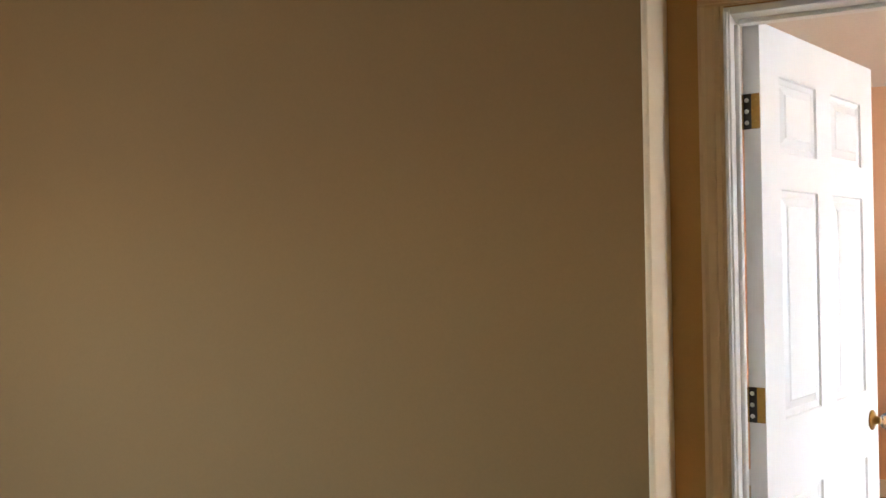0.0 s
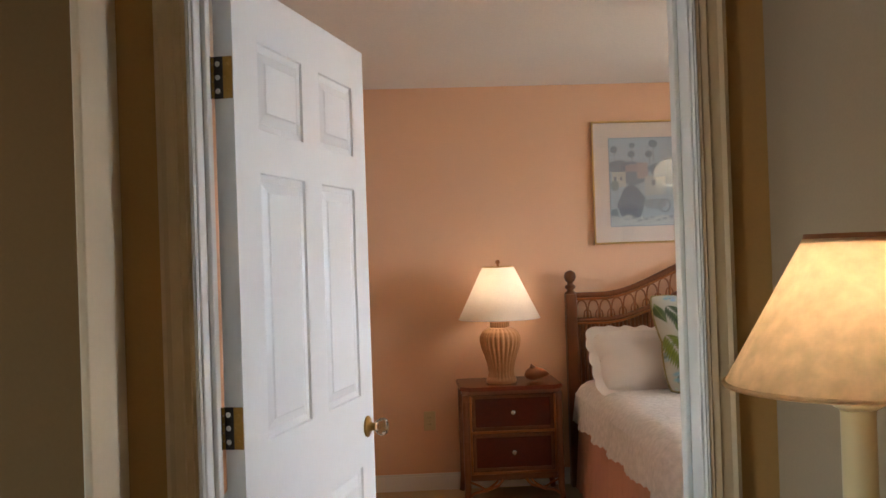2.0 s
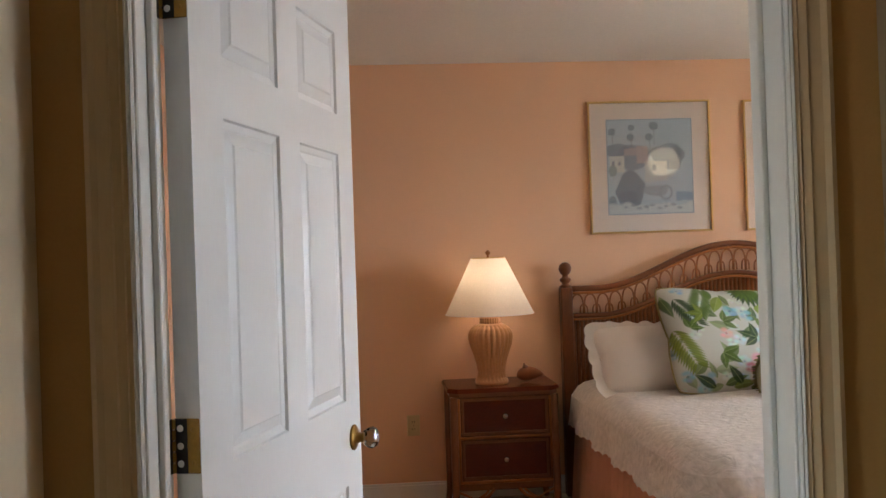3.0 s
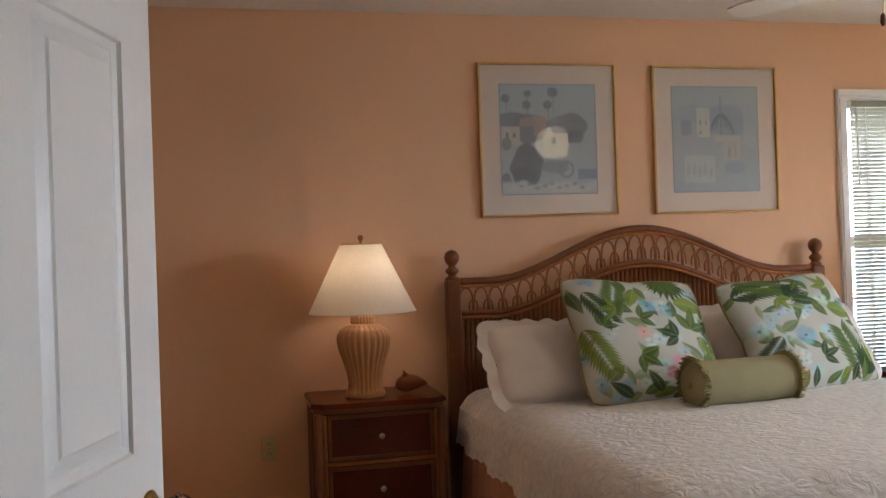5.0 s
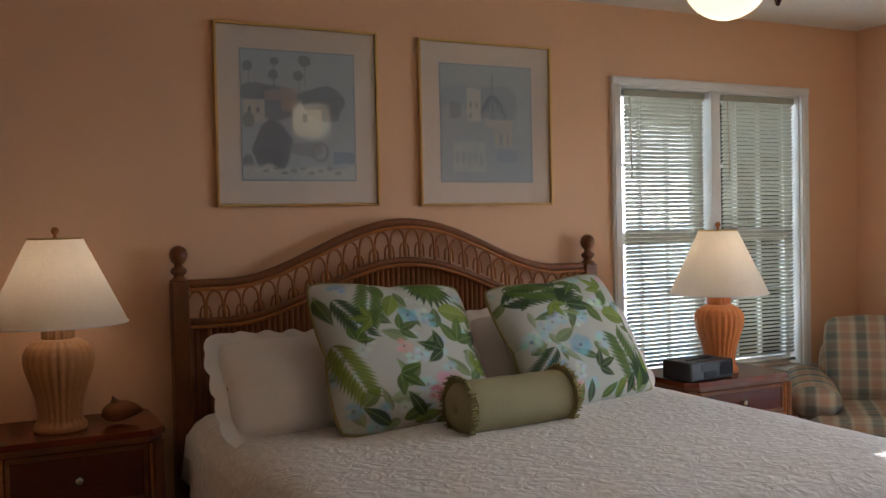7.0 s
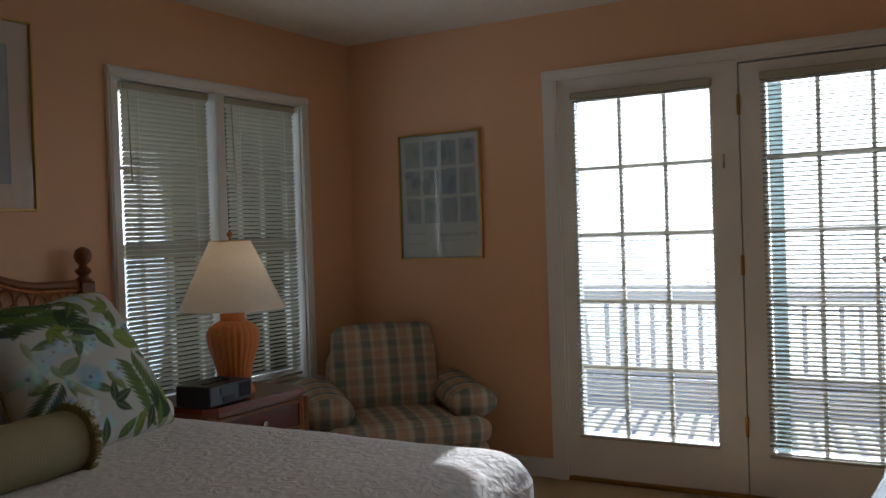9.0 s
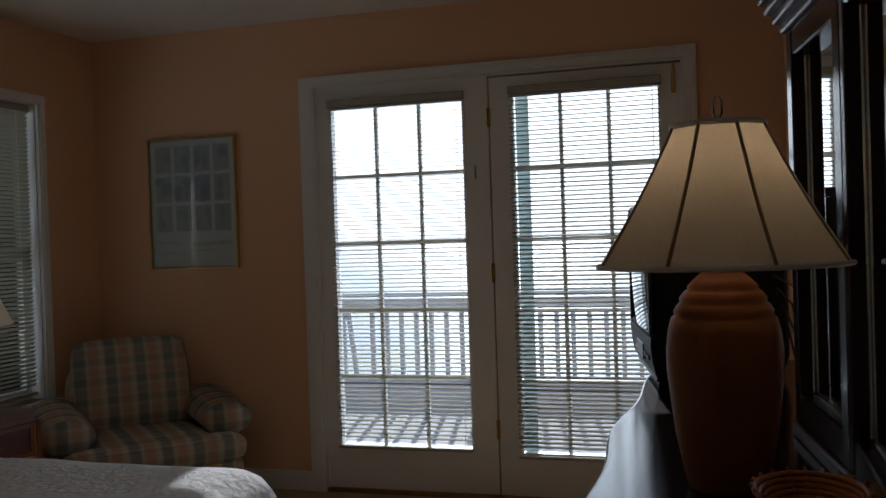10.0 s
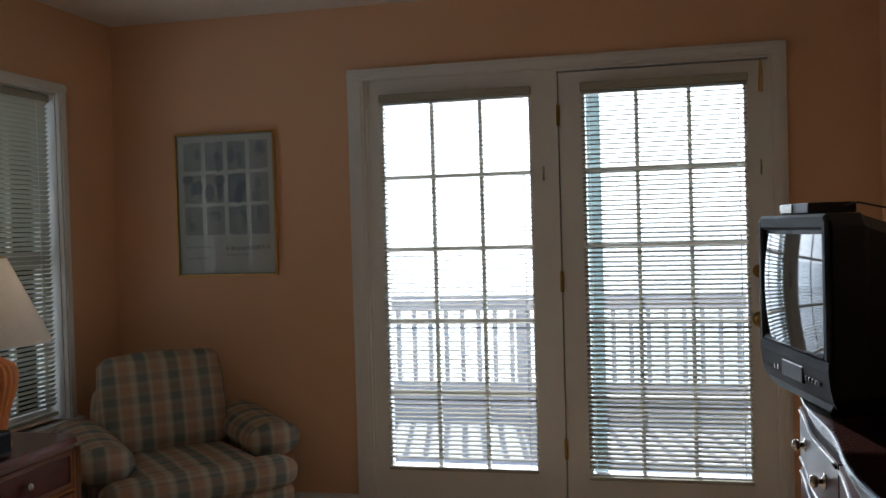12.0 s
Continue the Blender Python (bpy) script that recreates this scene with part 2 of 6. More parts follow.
GREYP = material("grey_plastic", lin(28, 29, 30), 0.55, grain=0.04, grain_scale=150, stain=0.05, bump=0.08, spec=0.3)
SCREEN = material("dark_tv_screen_glass", lin(34, 40, 40), 0.06, grain=0.01, stain=0.02, spec=0.8, coat=0.5)
IVORY = material("ivory_plastic", lin(206, 186, 138), 0.45, grain=0.02, stain=0.03)
DECK = material("weathered_deck_wood", lin(226, 221, 213), 0.85, grain=0.2, grain_scale=30, stain=0.12, stain_scale=2, bump=0.2, stretch=(1, 8, 1), vary=0.1)
RAILW = material("grey_painted_rail", lin(214, 214, 217), 0.7, grain=0.1, grain_scale=40, stain=0.1, vary=0.06)
SEA = material("pale_sea_water", lin(128, 156, 170), 0.25, grain=0.1, grain_scale=0.6, stain=0.12, stain_scale=0.05, bump=0.3)
SAND = material("pale_sand_ground", lin(200, 190, 168), 1.0, grain=0.15, grain_scale=8, stain=0.12, stain_scale=0.2)
TEAL = translucent("pale_teal_strip", lin(176, 188, 187), 0.45, grain=0.1, grain_scale=300)
# Emissive white for an added sheet that brightens the sky behind the railing.
GLOWSHEET = bpy.data.materials.new("glowing_white_backdrop")
GLOWSHEET.use_nodes = True
hz = GLOWSHEET.node_tree.nodes["Principled BSDF"]
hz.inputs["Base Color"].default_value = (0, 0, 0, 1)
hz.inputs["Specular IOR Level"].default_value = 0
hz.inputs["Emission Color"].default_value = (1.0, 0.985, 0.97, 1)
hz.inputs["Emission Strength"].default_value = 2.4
MIRROR = bpy.data.materials.new("mirror_glass")
MIRROR.use_nodes = True
MIRROR.node_tree.nodes["Principled BSDF"].inputs["Metallic"].default_value = 1.0
MIRROR.node_tree.nodes["Principled BSDF"].inputs["Roughness"].default_value = 0.015
MIRROR.node_tree.nodes["Principled BSDF"].inputs["Base Color"].default_value = (0.86, 0.88, 0.87, 1)
GLOBE = bpy.data.materials.new("lit_opal_glass")
GLOBE.use_nodes = True
gb = GLOBE.node_tree.nodes["Principled BSDF"]
gb.inputs["Base Color"].default_value = lin(250, 236, 206)
gb.inputs["Emission Color"].default_value = lin(255, 222, 170)
gb.inputs["Emission Strength"].default_value = 0.4


# ---- building tools ----
def part(name, bm, mat, parent=None, label="", smooth=False, m=None):
    """Links a bmesh as one mesh object, under a thing or a part where one is given."""
    me = bpy.data.meshes.new(name)
    bm.normal_update()
    bm.to_mesh(me)
    bm.free()
    me.materials.append(mat)
    if smooth:
        me.polygons.foreach_set("use_smooth", [True] * len(me.polygons))
    ob = new(name, me)
    if parent is not None:
        ob.parent = parent
    if m is not None:
        ob.matrix_basis = m
    if label:
        tagged(ob, label)
    return ob


def thing(name, label, category, m=None, group="", kind=""):
    ob = new(name)
    if m is not None:
        ob.matrix_basis = m
    return tagged(ob, label, category, group, kind)


def add_box(bm, lo, hi, bevel=0.0, segs=1):
    vs = [bm.verts.new((x, y, z)) for x in (lo[0], hi[0]) for y in (lo[1], hi[1]) for z in (lo[2], hi[2])]
    fs = [bm.faces.new([vs[i] for i in f]) for f in ((0, 1, 3, 2), (4, 6, 7, 5), (0, 4, 5, 1), (2, 3, 7, 6), (0, 2, 6, 4), (1, 5, 7, 3))]
    if bevel:
        es = list({e for f in fs for e in f.edges})
        bmesh.ops.bevel(bm, geom=es, offset=bevel, segments=segs, affect="EDGES", profile=0.5)
    return bm


def box(lo, hi, bevel=0.0, segs=1):
    return add_box(bmesh.new(), lo, hi, bevel, segs)


def boxes(list_of, bevel=0.0):
    bm = bmesh.new()
    for lo, hi in list_of:
        add_box(bm, lo, hi, bevel)
    return bm


def lathe(profile, seg=32, flutes=0, depth=0.0, where=None, cap=True):
    """A turned shape from (radius, height) pairs; flutes press ribs into it between two heights."""
    bm = bmesh.new()
    rings = []
    for r, z in profile:
        ring = []
        for i in range(seg):
            a = 2 * math.pi * i / seg
            k = r
            if flutes and (where is None or where[0] <= z <= where[1]):
                k = r * (1 - depth * (0.5 - 0.5 * abs(math.cos(flutes * a / 2))) * 2)
            ring.append(bm.verts.new((k * math.cos(a), k * math.sin(a), z)))
        rings.append(ring)
    for a, b in zip(rings, rings[1:]):
        for i in range(seg):
            bm.faces.new((a[i], a[(i + 1) % seg], b[(i + 1) % seg], b[i]))
    if cap:
        for ring, up in ((rings[0], False), (rings[-1], True)):
            bm.faces.new(ring if up else ring[::-1])
    return bm


def add_tube(bm, pts, r, seg=6, closed=False):
    """A round rod along points; r may be one radius or one for each point."""
    pts = [Vector(p) for p in pts]
    n = len(pts)
    rad = r if isinstance(r, (list, tuple)) else [r] * n
    rings, side = [], None
    for i, p in enumerate(pts):
        d = (pts[(i + 1) % n] - pts[i - 1]) if closed else (pts[min(i + 1, n - 1)] - pts[max(i - 1, 0)])
        d.normalize()
        if side is None:
            side = d.cross(Vector((0, 0, 1)) if abs(d.z) < 0.9 else Vector((1, 0, 0))).normalized()
        side = (side - d * side.dot(d)).normalized()
        up = d.cross(side)
        rings.append([bm.verts.new(p + (side * math.cos(2 * math.pi * k / seg) + up * math.sin(2 * math.pi * k / seg)) * rad[i]) for k in range(seg)])
    for i in range(n if closed else n - 1):
        a, b = rings[i], rings[(i + 1) % n]
        for k in range(seg):
            bm.faces.new((a[k], a[(k + 1) % seg], b[(k + 1) % seg], b[k]))
    if not closed:
        bm.faces.new(rings[0][::-1])
        bm.faces.new(rings[-1])
    return bm


def tube(pts, r, seg=6, closed=False):
    return add_tube(bmesh.new(), pts, r, seg, closed)


def prism(outline, depth, axis="y"):
    """An outline of (a, b) pairs, pushed to a depth along an axis from zero."""
    bm = bmesh.new()
    put = {"y": lambda a, b, d: (a, d, b), "z": lambda a, b, d: (a, b, d), "x": lambda a, b, d: (d, a, b)}[axis]
    lo = [bm.verts.new(put(a, b, 0)) for a, b in outline]
    hi = [bm.verts.new(put(a, b, depth)) for a, b in outline]
    bm.faces.new(lo)
    bm.faces.new(hi[::-1])
    n = len(lo)
    for i in range(n):
        bm.faces.new((lo[i], hi[i], hi[(i + 1) % n], lo[(i + 1) % n]))
    bmesh.ops.recalc_face_normals(bm, faces=bm.faces)
    return bm


def grid_mesh(name, xyz, mat, parent=None, colours=None, uv=None, smooth=True, label="", flip=False, wrap=False):
    """A sheet of vertices in rows and columns, with printed colours or a cloth's own measure where given."""
    rows, cols = xyz.shape[:2]
    idx = np.arange(rows * cols).reshape(rows, cols)
    if wrap:
        idx = np.concatenate([idx, idx[:, :1]], 1)
    q = np.stack([idx[:-1, :-1], idx[:-1, 1:], idx[1:, 1:], idx[1:, :-1]], -1).reshape(-1, 4)
    if flip:
        q = q[:, ::-1]
    me = bpy.data.meshes.new(name)
    me.from_pydata(xyz.reshape(-1, 3).tolist(), [], q.tolist())
    me.materials.append(mat)
    if smooth:
        me.polygons.foreach_set("use_smooth", [True] * len(me.polygons))
    if colours is not None:
        at = me.color_attributes.new("print", "FLOAT_COLOR", "POINT")
        flat = np.ones((rows * cols, 4))
        flat[:, :3] = colours.reshape(-1, 3)
        at.data.foreach_set("color", flat.ravel())
    if uv is not None:
        layer = me.uv_layers.new(name="cloth")
        flat = uv.reshape(-1, 2)[q.ravel()]
        layer.data.foreach_set("uv", flat.ravel())
    me.update()
    ob = new(name, me)
    if parent is not None:
        ob.parent = parent
    if label:
        tagged(ob, label)
    return ob


def structure(name, bm, mat, label, category):
    return tagged(part(name, bm, mat), label, category, kind="structure")


# ---- structure ----
CEIL_Z = 2.45
structure("floor", boxes([((-3.7, -1.7, -0.12), (0.93, 3.03, 0.0)), ((-1.15, 3.03, -0.12), (5.15, 7.0, 0.0))]), CARPET, "beige cut-pile carpet over the whole floor", "floor")
structure("ceiling", boxes([((-3.7, -1.7, CEIL_Z), (0.93, 3.03, CEIL_Z + 0.15)), ((-1.15, 3.03, CEIL_Z), (5.15, 7.0, CEIL_Z + 0.15))]), CEIL, "off-white flat painted ceiling", "ceiling")
structure("wall_north", boxes([((-1.15, 6.85, 0), (3.276, 7.0, CEIL_Z)), ((4.53, 6.85, 0), (5.0, 7.0, CEIL_Z)), ((3.276, 6.85, 0), (4.53, 7.0, 0.54)), ((3.276, 6.85, 2.05), (4.53, 7.0, CEIL_Z))]), PEACH, "peach painted bedroom wall behind the bed", "wall")
structure("wall_east", boxes([((5.0, 3.03, 0), (5.15, 3.655, CEIL_Z)), ((5.0, 5.50, 0), (5.15, 7.0, CEIL_Z)), ((5.0, 3.655, 2.09), (5.15, 5.50, CEIL_Z))]), PEACH, "peach painted bedroom wall with the french doors", "wall")
structure("wall_south", box((0.82, 3.17, 0), (5.0, 3.22, CEIL_Z)), PEACH, "peach painted bedroom wall behind the dresser", "wall")
structure("wall_door", boxes([((-1.15, 3.102, 0), (-0.365, 3.17, CEIL_Z)), ((0.655, 3.102, 0), (5.0, 3.17, CEIL_Z)), ((-0.365, 3.102, 2.055), (0.655, 3.17, CEIL_Z))]), PEACH, "peach painted room side of the door wall", "wall")
structure("wall_hall_end", boxes([((-1.15, 3.03, 0), (-0.365, 3.102, CEIL_Z)), ((0.655, 3.03, 0), (5.0, 3.102, CEIL_Z)), ((-0.365, 3.03, 2.055), (0.655, 3.102, CEIL_Z))]), TAUPE, "taupe painted hall side of the door wall", "wall")
structure("wall_west", box((-1.15, 3.17, 0), (-1.0, 6.85, CEIL_Z)), PEACH, "peach painted side wall of the bedroom", "wall")
structure("wall_hall_left", box((-3.55, 2.815, 0), (-0.513, 3.03, CEIL_Z)), DIMTAUPE, "taupe painted hall wall with its shade put into the colour", "wall")
structure("wall_hall_right", box((0.795, -1.55, 0), (0.93, 3.03, CEIL_Z)), HALLWALL, "pale greige painted hall wall beside the lamp", "wall")
structure("wall_hall_back", box((-3.55, -1.7, 0), (0.93, -1.55, CEIL_Z)), TAUPE, "taupe painted far wall of the hall", "wall")
structure("wall_hall_west", boxes([((-3.7, -1.7, 0), (-3.55, 0.2, CEIL_Z)), ((-3.7, 1.4, 0), (-3.55, 3.03, CEIL_Z)), ((-3.7, 0.2, 0), (-3.55, 1.4, 0.5)), ((-3.7, 0.2, 1.7), (-3.55, 1.4, CEIL_Z))]), TAUPE, "taupe painted hall wall with a daylight opening", "wall")
structure("trim", box((-0.513, 2.812, 0), (-0.498, 3.03, CEIL_Z), 0.003), CREAM, "cream painted corner board at the hall opening", "trim")


def baseboard(lo, hi, label):
    return tagged(part("baseboard", boxes([(lo, (hi[0], hi[1], 0.088)), ((lo[0] + 0.003, lo[1] + 0.003, 0.088), (hi[0] - 0.003, hi[1] - 0.003, 0.102))], 0.002), WHITE), label, "baseboard", kind="structure")


for lo, hi in (((-1.0, 6.836, 0), (4.986, 6.85, 0)), ((4.986, 5.585, 0), (5.0, 6.836, 0)), ((4.986, 3.234, 0), (5.0, 3.595, 0)), ((0.82, 3.22, 0), (4.986, 3.234, 0)), ((-1.0, 3.17, 0), (-0.986, 6.836, 0))):
    baseboard(lo, hi, "white painted wooden baseboard along the peach wall")


# bedroom doorway: jambs, stops and moulded casing on the hall side and the room side
doorway = thing("door_1", "white moulded door casing round the bedroom doorway", "door frame", kind="structure")
for x0, x1, y1 in ((-0.365, -0.347, 3.192), (0.637, 0.655, 3.14)):
    part("jamb", box((x0, 3.028, 0), (x1, y1, 2.055), 0.002), WHITE, doorway)
part("jamb", box((-0.347, 3.028, 2.037), (0.637, 3.172, 2.055), 0.002), WHITE, doorway)
for x0, x1 in ((-0.347, -0.336), (0.626, 0.637)):
    part("door_stop", box((x0, 3.09, 0), (x1, 3.124, 2.026), 0.002), WHITE, doorway)
part("door_stop", box((-0.336, 3.09, 2.026), (0.626, 3.124, 2.037), 0.002), WHITE, doorway)


def casing_profile(width):
    return [(0, 0), (width, 0), (width, 0.017), (width * 0.86, 0.02), (width * 0.72, 0.014), (width * 0.42, 0.012), (width * 0.34, 0.016), (width * 0.16, 0.010), (width * 0.10, 0.013), (0, 0.008)]


def casing_upright(parent, x_in, direction, y, side, height, width=0.066, paint=WHITE):
    """One upright of a casing: the moulded profile runs up from the floor, thick towards side along y."""
    bm = prism([(x_in + direction * a, y + side * b) for a, b in casing_profile(width)], height, "z")
    return part("casing", bm, paint, parent)


def casing_head(parent, x0, x1, z_in, y, side, width=0.066, paint=WHITE):
    bm = bmesh.new()
    prof = casing_profile(width)
    lo = [bm.verts.new((x0, y + side * b, z_in + a)) for a, b in prof]
    hi = [bm.verts.new((x1, y + side * b, z_in + a)) for a, b in prof]
    bm.faces.new(lo)
    bm.faces.new(hi[::-1])
    for i in range(len(lo)):
        j = (i + 1) % len(lo)
        bm.faces.new((lo[i], hi[i], hi[j], lo[j]))
    bmesh.ops.recalc_face_normals(bm, faces=bm.faces)
    return part("casing", bm, paint, parent)


for y, side in ((3.03, -1), (3.17, 1)):
    if side > 0:
        casing_upright(doorway, -0.352, -1, y, side, 2.042)
        casing_upright(doorway, 0.668, 1, y, side, 2.042)
        casing_head(doorway, -0.418, 0.734, 2.042, y, side)
        continue
    # hall side: white bead next to the jamb, then flat moulding tinted for shade
    for x, d in ((-0.352, -1), (0.642, 1)):
        part("bead", prism([(x + d * a, y + side * b) for a, b in ((0, 0), (0.010, 0), (0.010, 0.012), (0.008, 0.014), (0.005, 0.010), (0.003, 0.012), (0, 0.008))], 2.042, "z"), WHITE, doorway)
        casing_upright(doorway, x + d * 0.010, d, y, side, 2.058, 0.060, DIMCASING)
    casing_head(doorway, -0.422, 0.712, 2.058, y, side, 0.056, DIMCASING)


def raised_panel(bm, u0, u1, z0, z1, y, out, groove=0.02):
    """A moulded panel on a door's face at depth y: a sunk ogee border with a raised field."""
    loops = []
    for inset, d in ((0, 0), (0.003, -0.006), (0.014, -0.009), (0.018, -0.011), (groove + 0.020, -0.003), (groove + 0.024, 0.0)):
        loops.append([bm.verts.new((u, y + out * d, z)) for u, z in ((u0 + inset, z0 + inset), (u1 - inset, z0 + inset), (u1 - inset, z1 - inset), (u0 + inset, z1 - inset))])
    for a, b in zip(loops, loops[1:]):
        for i in range(4):
            bm.faces.new((a[i], a[(i + 1) % 4], b[(i + 1) % 4], b[i]))
    bm.faces.new(loops[-1])


def panel_door_face(bm, width, height, panels, y, out):
    """A door's face with holes cut for its panels, and the panels set in."""
    us = sorted({0.0, width, *(u for p in panels for u in p[:2])})
    zs = sorted({0.0, height, *(z for p in panels for z in p[2:])})
    for a, b in zip(us, us[1:]):
        for c, d in zip(zs, zs[1:]):
            if not any(p[0] <= a and b <= p[1] and p[2] <= c and d <= p[3] for p in panels):
                bm.faces.new([bm.verts.new((u, y, z)) for u, z in ((a, c), (b, c), (b, d), (a, d))])
    for p in panels:
        raised_panel(bm, *p, y, out)


# Near-black, not metallic: the shade on the hinge leaves is put into the colour.
DIMLEAF = material("shaded_hinge_leaf", lin(30, 23, 14), 0.5, 0.0, grain=0.2, grain_scale=90, stain=0.2, stain_scale=14)


def bedroom_door():
    angle = math.degrees(math.atan2(0.845, 0.250))
    door = thing("bedroom_door", "white six-panel door standing open into the bedroom", "door", pose(-0.298, 3.176, 0.008, 0, 0, angle))
    w, h, th = 0.872, 2.04, 0.044
    cols, rows = ((0.122, 0.384), (0.500, 0.762)), ((0.235, 0.81), (1.015, 1.618), (1.715, 1.915))
    panels = [(a, b, c, d) for a, b in cols for c, d in rows]
    bm = bmesh.new()
    panel_door_face(bm, w, h, panels, 0.0, -1)
    panel_door_face(bm, w, h, panels, th, 1)
    for q in (((0, 0, 0), (0, th, 0), (0, th, h), (0, 0, h)), ((w, 0, 0), (w, 0, h), (w, th, h), (w, th, 0)), ((0, 0, h), (0, th, h), (w, th, h), (w, 0, h)), ((0, 0, 0), (w, 0, 0), (w, th, 0), (0, th, 0))):
        bm.faces.new([bm.verts.new(v) for v in q])
    bmesh.ops.remove_doubles(bm, verts=bm.verts, dist=1e-5)
    bmesh.ops.recalc_face_normals(bm, faces=bm.faces)
    part("slab", bm, DOORWHITE, door)
    for z in (0.20, 1.02, 1.768):
        leaf = part("hinge", box((-0.003, 0.001, z), (0.0, th, z + 0.09), 0.001), BRASS, door, "aged brass butt hinge")
        for i in range(5):
            part("knuckle", lathe([(0.0055, 0.001), (0.0062, 0.002), (0.0062, 0.016), (0.0055, 0.017)], 12), BRASS, leaf, m=pose(-0.004, th + 0.004, z + 0.018 * i))
        # Dark strip laid over the brass leaf for its shaded half.
        part("folded_leaf", box((-0.0046, 0.022, z), (-0.0031, th, z + 0.09), 0.0005), DIMLEAF, leaf, "dark hinge leaf with its shade in the colour")
        for zz in (0.016, 0.045, 0.074):
            part("screw", lathe([(0.006, 0), (0.005, 0.0012), (0.0015, 0.0016)], 10), WHITE, leaf, m=pose(-0.0046, 0.034, z + zz, 0, -90, 0))
        part("jamb_leaf", box((-0.05, th + 0.002, z), (-0.006, th + 0.005, z + 0.09), 0.001), DIMLEAF, leaf)
        for zz in (0.014, 0.045, 0.076):
            part("screw", lathe([(0.0062, 0), (0.005, 0.0014), (0.0015, 0.0018)], 10), CHROME, leaf, m=pose(-0.034, th + 0.0019, z + zz, 90, 0, 0))
            part("screw", lathe([(0.0062, 0), (0.005, 0.0014), (0.0015, 0.0018)], 10), CHROME, leaf, m=pose(-0.034, th + 0.0051, z + zz, -90, 0, 0))
        for k, zz in enumerate((0.018, 0.045, 0.072)):
            part("screw", lathe([(0.0038, 0), (0.003, 0.0012), (0.001, 0.0014)], 8), BRASS, leaf, m=pose(-0.003, 0.012 + 0.009 * (k % 2), z + zz, 0, -90, 0))
    for side, y in ((-1, 0.0), (1, th)):
        knob = part("knob_rose", lathe([(0.031, 0), (0.032, 0.003), (0.027, 0.007), (0.015, 0.009), (0.011, 0.022), (0.013, 0.026)], 28), BRASS, door, "aged brass rose", True, pose(w - 0.062, y, 0.918, 90 * (1 if side < 0 else -1), 0, 0))
        part("knob", lathe([(0.011, 0.024), (0.02, 0.03), (0.0265, 0.042), (0.027, 0.05), (0.022, 0.06), (0.012, 0.064)], 10), CRYSTAL, knob, "faceted crystal knob")
    part("latch_plate", box((w, 0.006, 0.89), (w + 0.0015, th - 0.006, 0.945), 0.0005), BRASS, door)
    return door


bedroom_door()

# hall table and lamp
hall_table = thing("hall_table", "dark wooden console table against the hall wall", "table", pose(0.535, 2.23, 0))
part("tabletop", box((-0.16, -0.3, 0.757), (0.2, 0.3, 0.782), 0.004), WOOD, hall_table)
part("apron", box((-0.14, -0.28, 0.68), (0.18, 0.28, 0.757), 0.002), WOOD, hall_table)
for x in (-0.14, 0.14):
    for y in (-0.28, 0.24):
        part("leg", box((x, y, 0), (x + 0.04, y + 0.04, 0.68), 0.003), WOOD, hall_table)


def shade_cone(r0, z0, r1, z1, seg=48, thick=0.003):
    bm = bmesh.new()
    rings = [[bm.verts.new((r * math.cos(2 * math.pi * i / seg), r * math.sin(2 * math.pi * i / seg), z)) for i in range(seg)] for r, z in ((r0, z0), (r1, z1))]
    for i in range(seg):
        bm.faces.new((rings[0][i], rings[0][(i + 1) % seg], rings[1][(i + 1) % seg], rings[1][i]))
    return bm


def ring(r, z, t, seg=48):
    return tube([(r * math.cos(2 * math.pi * i / seg), r * math.sin(2 * math.pi * i / seg), z) for i in range(seg)], t, 6, True)


hall_lamp = thing("table_lamp", "slim cream candlestick lamp with a glowing parchment shade", "lamp", pose(0.563, 2.23, 0.782))
part("base", lathe([(0.07, 0), (0.072, 0.012), (0.055, 0.022), (0.03, 0.035), (0.02, 0.06)], 32), IVORY, hall_lamp, smooth=True)
part("stem", lathe([(0.022, 0.055), (0.023, 0.075), (0.0205, 0.09), (0.0195, 0.25), (0.0195, 0.448), (0.0205, 0.452)], 24), IVORY, hall_lamp, smooth=True)
part("collar", lathe([(0.021, 0.452), (0.027, 0.455), (0.0285, 0.458), (0.027, 0.462), (0.012, 0.463)], 24), IVORY, hall_lamp, "flat cream drip cap", True)
part("socket", lathe([(0.012, 0.463), (0.0135, 0.466), (0.0135, 0.476), (0.011, 0.49)], 20), PIPING, hall_lamp, "brown socket", True)
hs = part("shade", shade_cone(0.147, 0.482, 0.052, 0.652), PARCH, hall_lamp, "glowing parchment shade", True)
part("rim", ring(0.147, 0.482, 0.003), PARCH, hs)
part("rim", lathe([(0.0535, 0.642), (0.0545, 0.643), (0.0525, 0.655), (0.0505, 0.655)], 48, cap=False), CLAY, hs, "brown binding round the top edge", True)
part("harp", tube([(0.011, 0, 0.49), (0.04, 0, 0.53), (0.04, 0, 0.6), (0, 0, 0.625), (-0.04, 0, 0.6), (-0.04, 0, 0.53), (-0.011, 0, 0.49)], 0.0018), BRASS, hall_lamp)


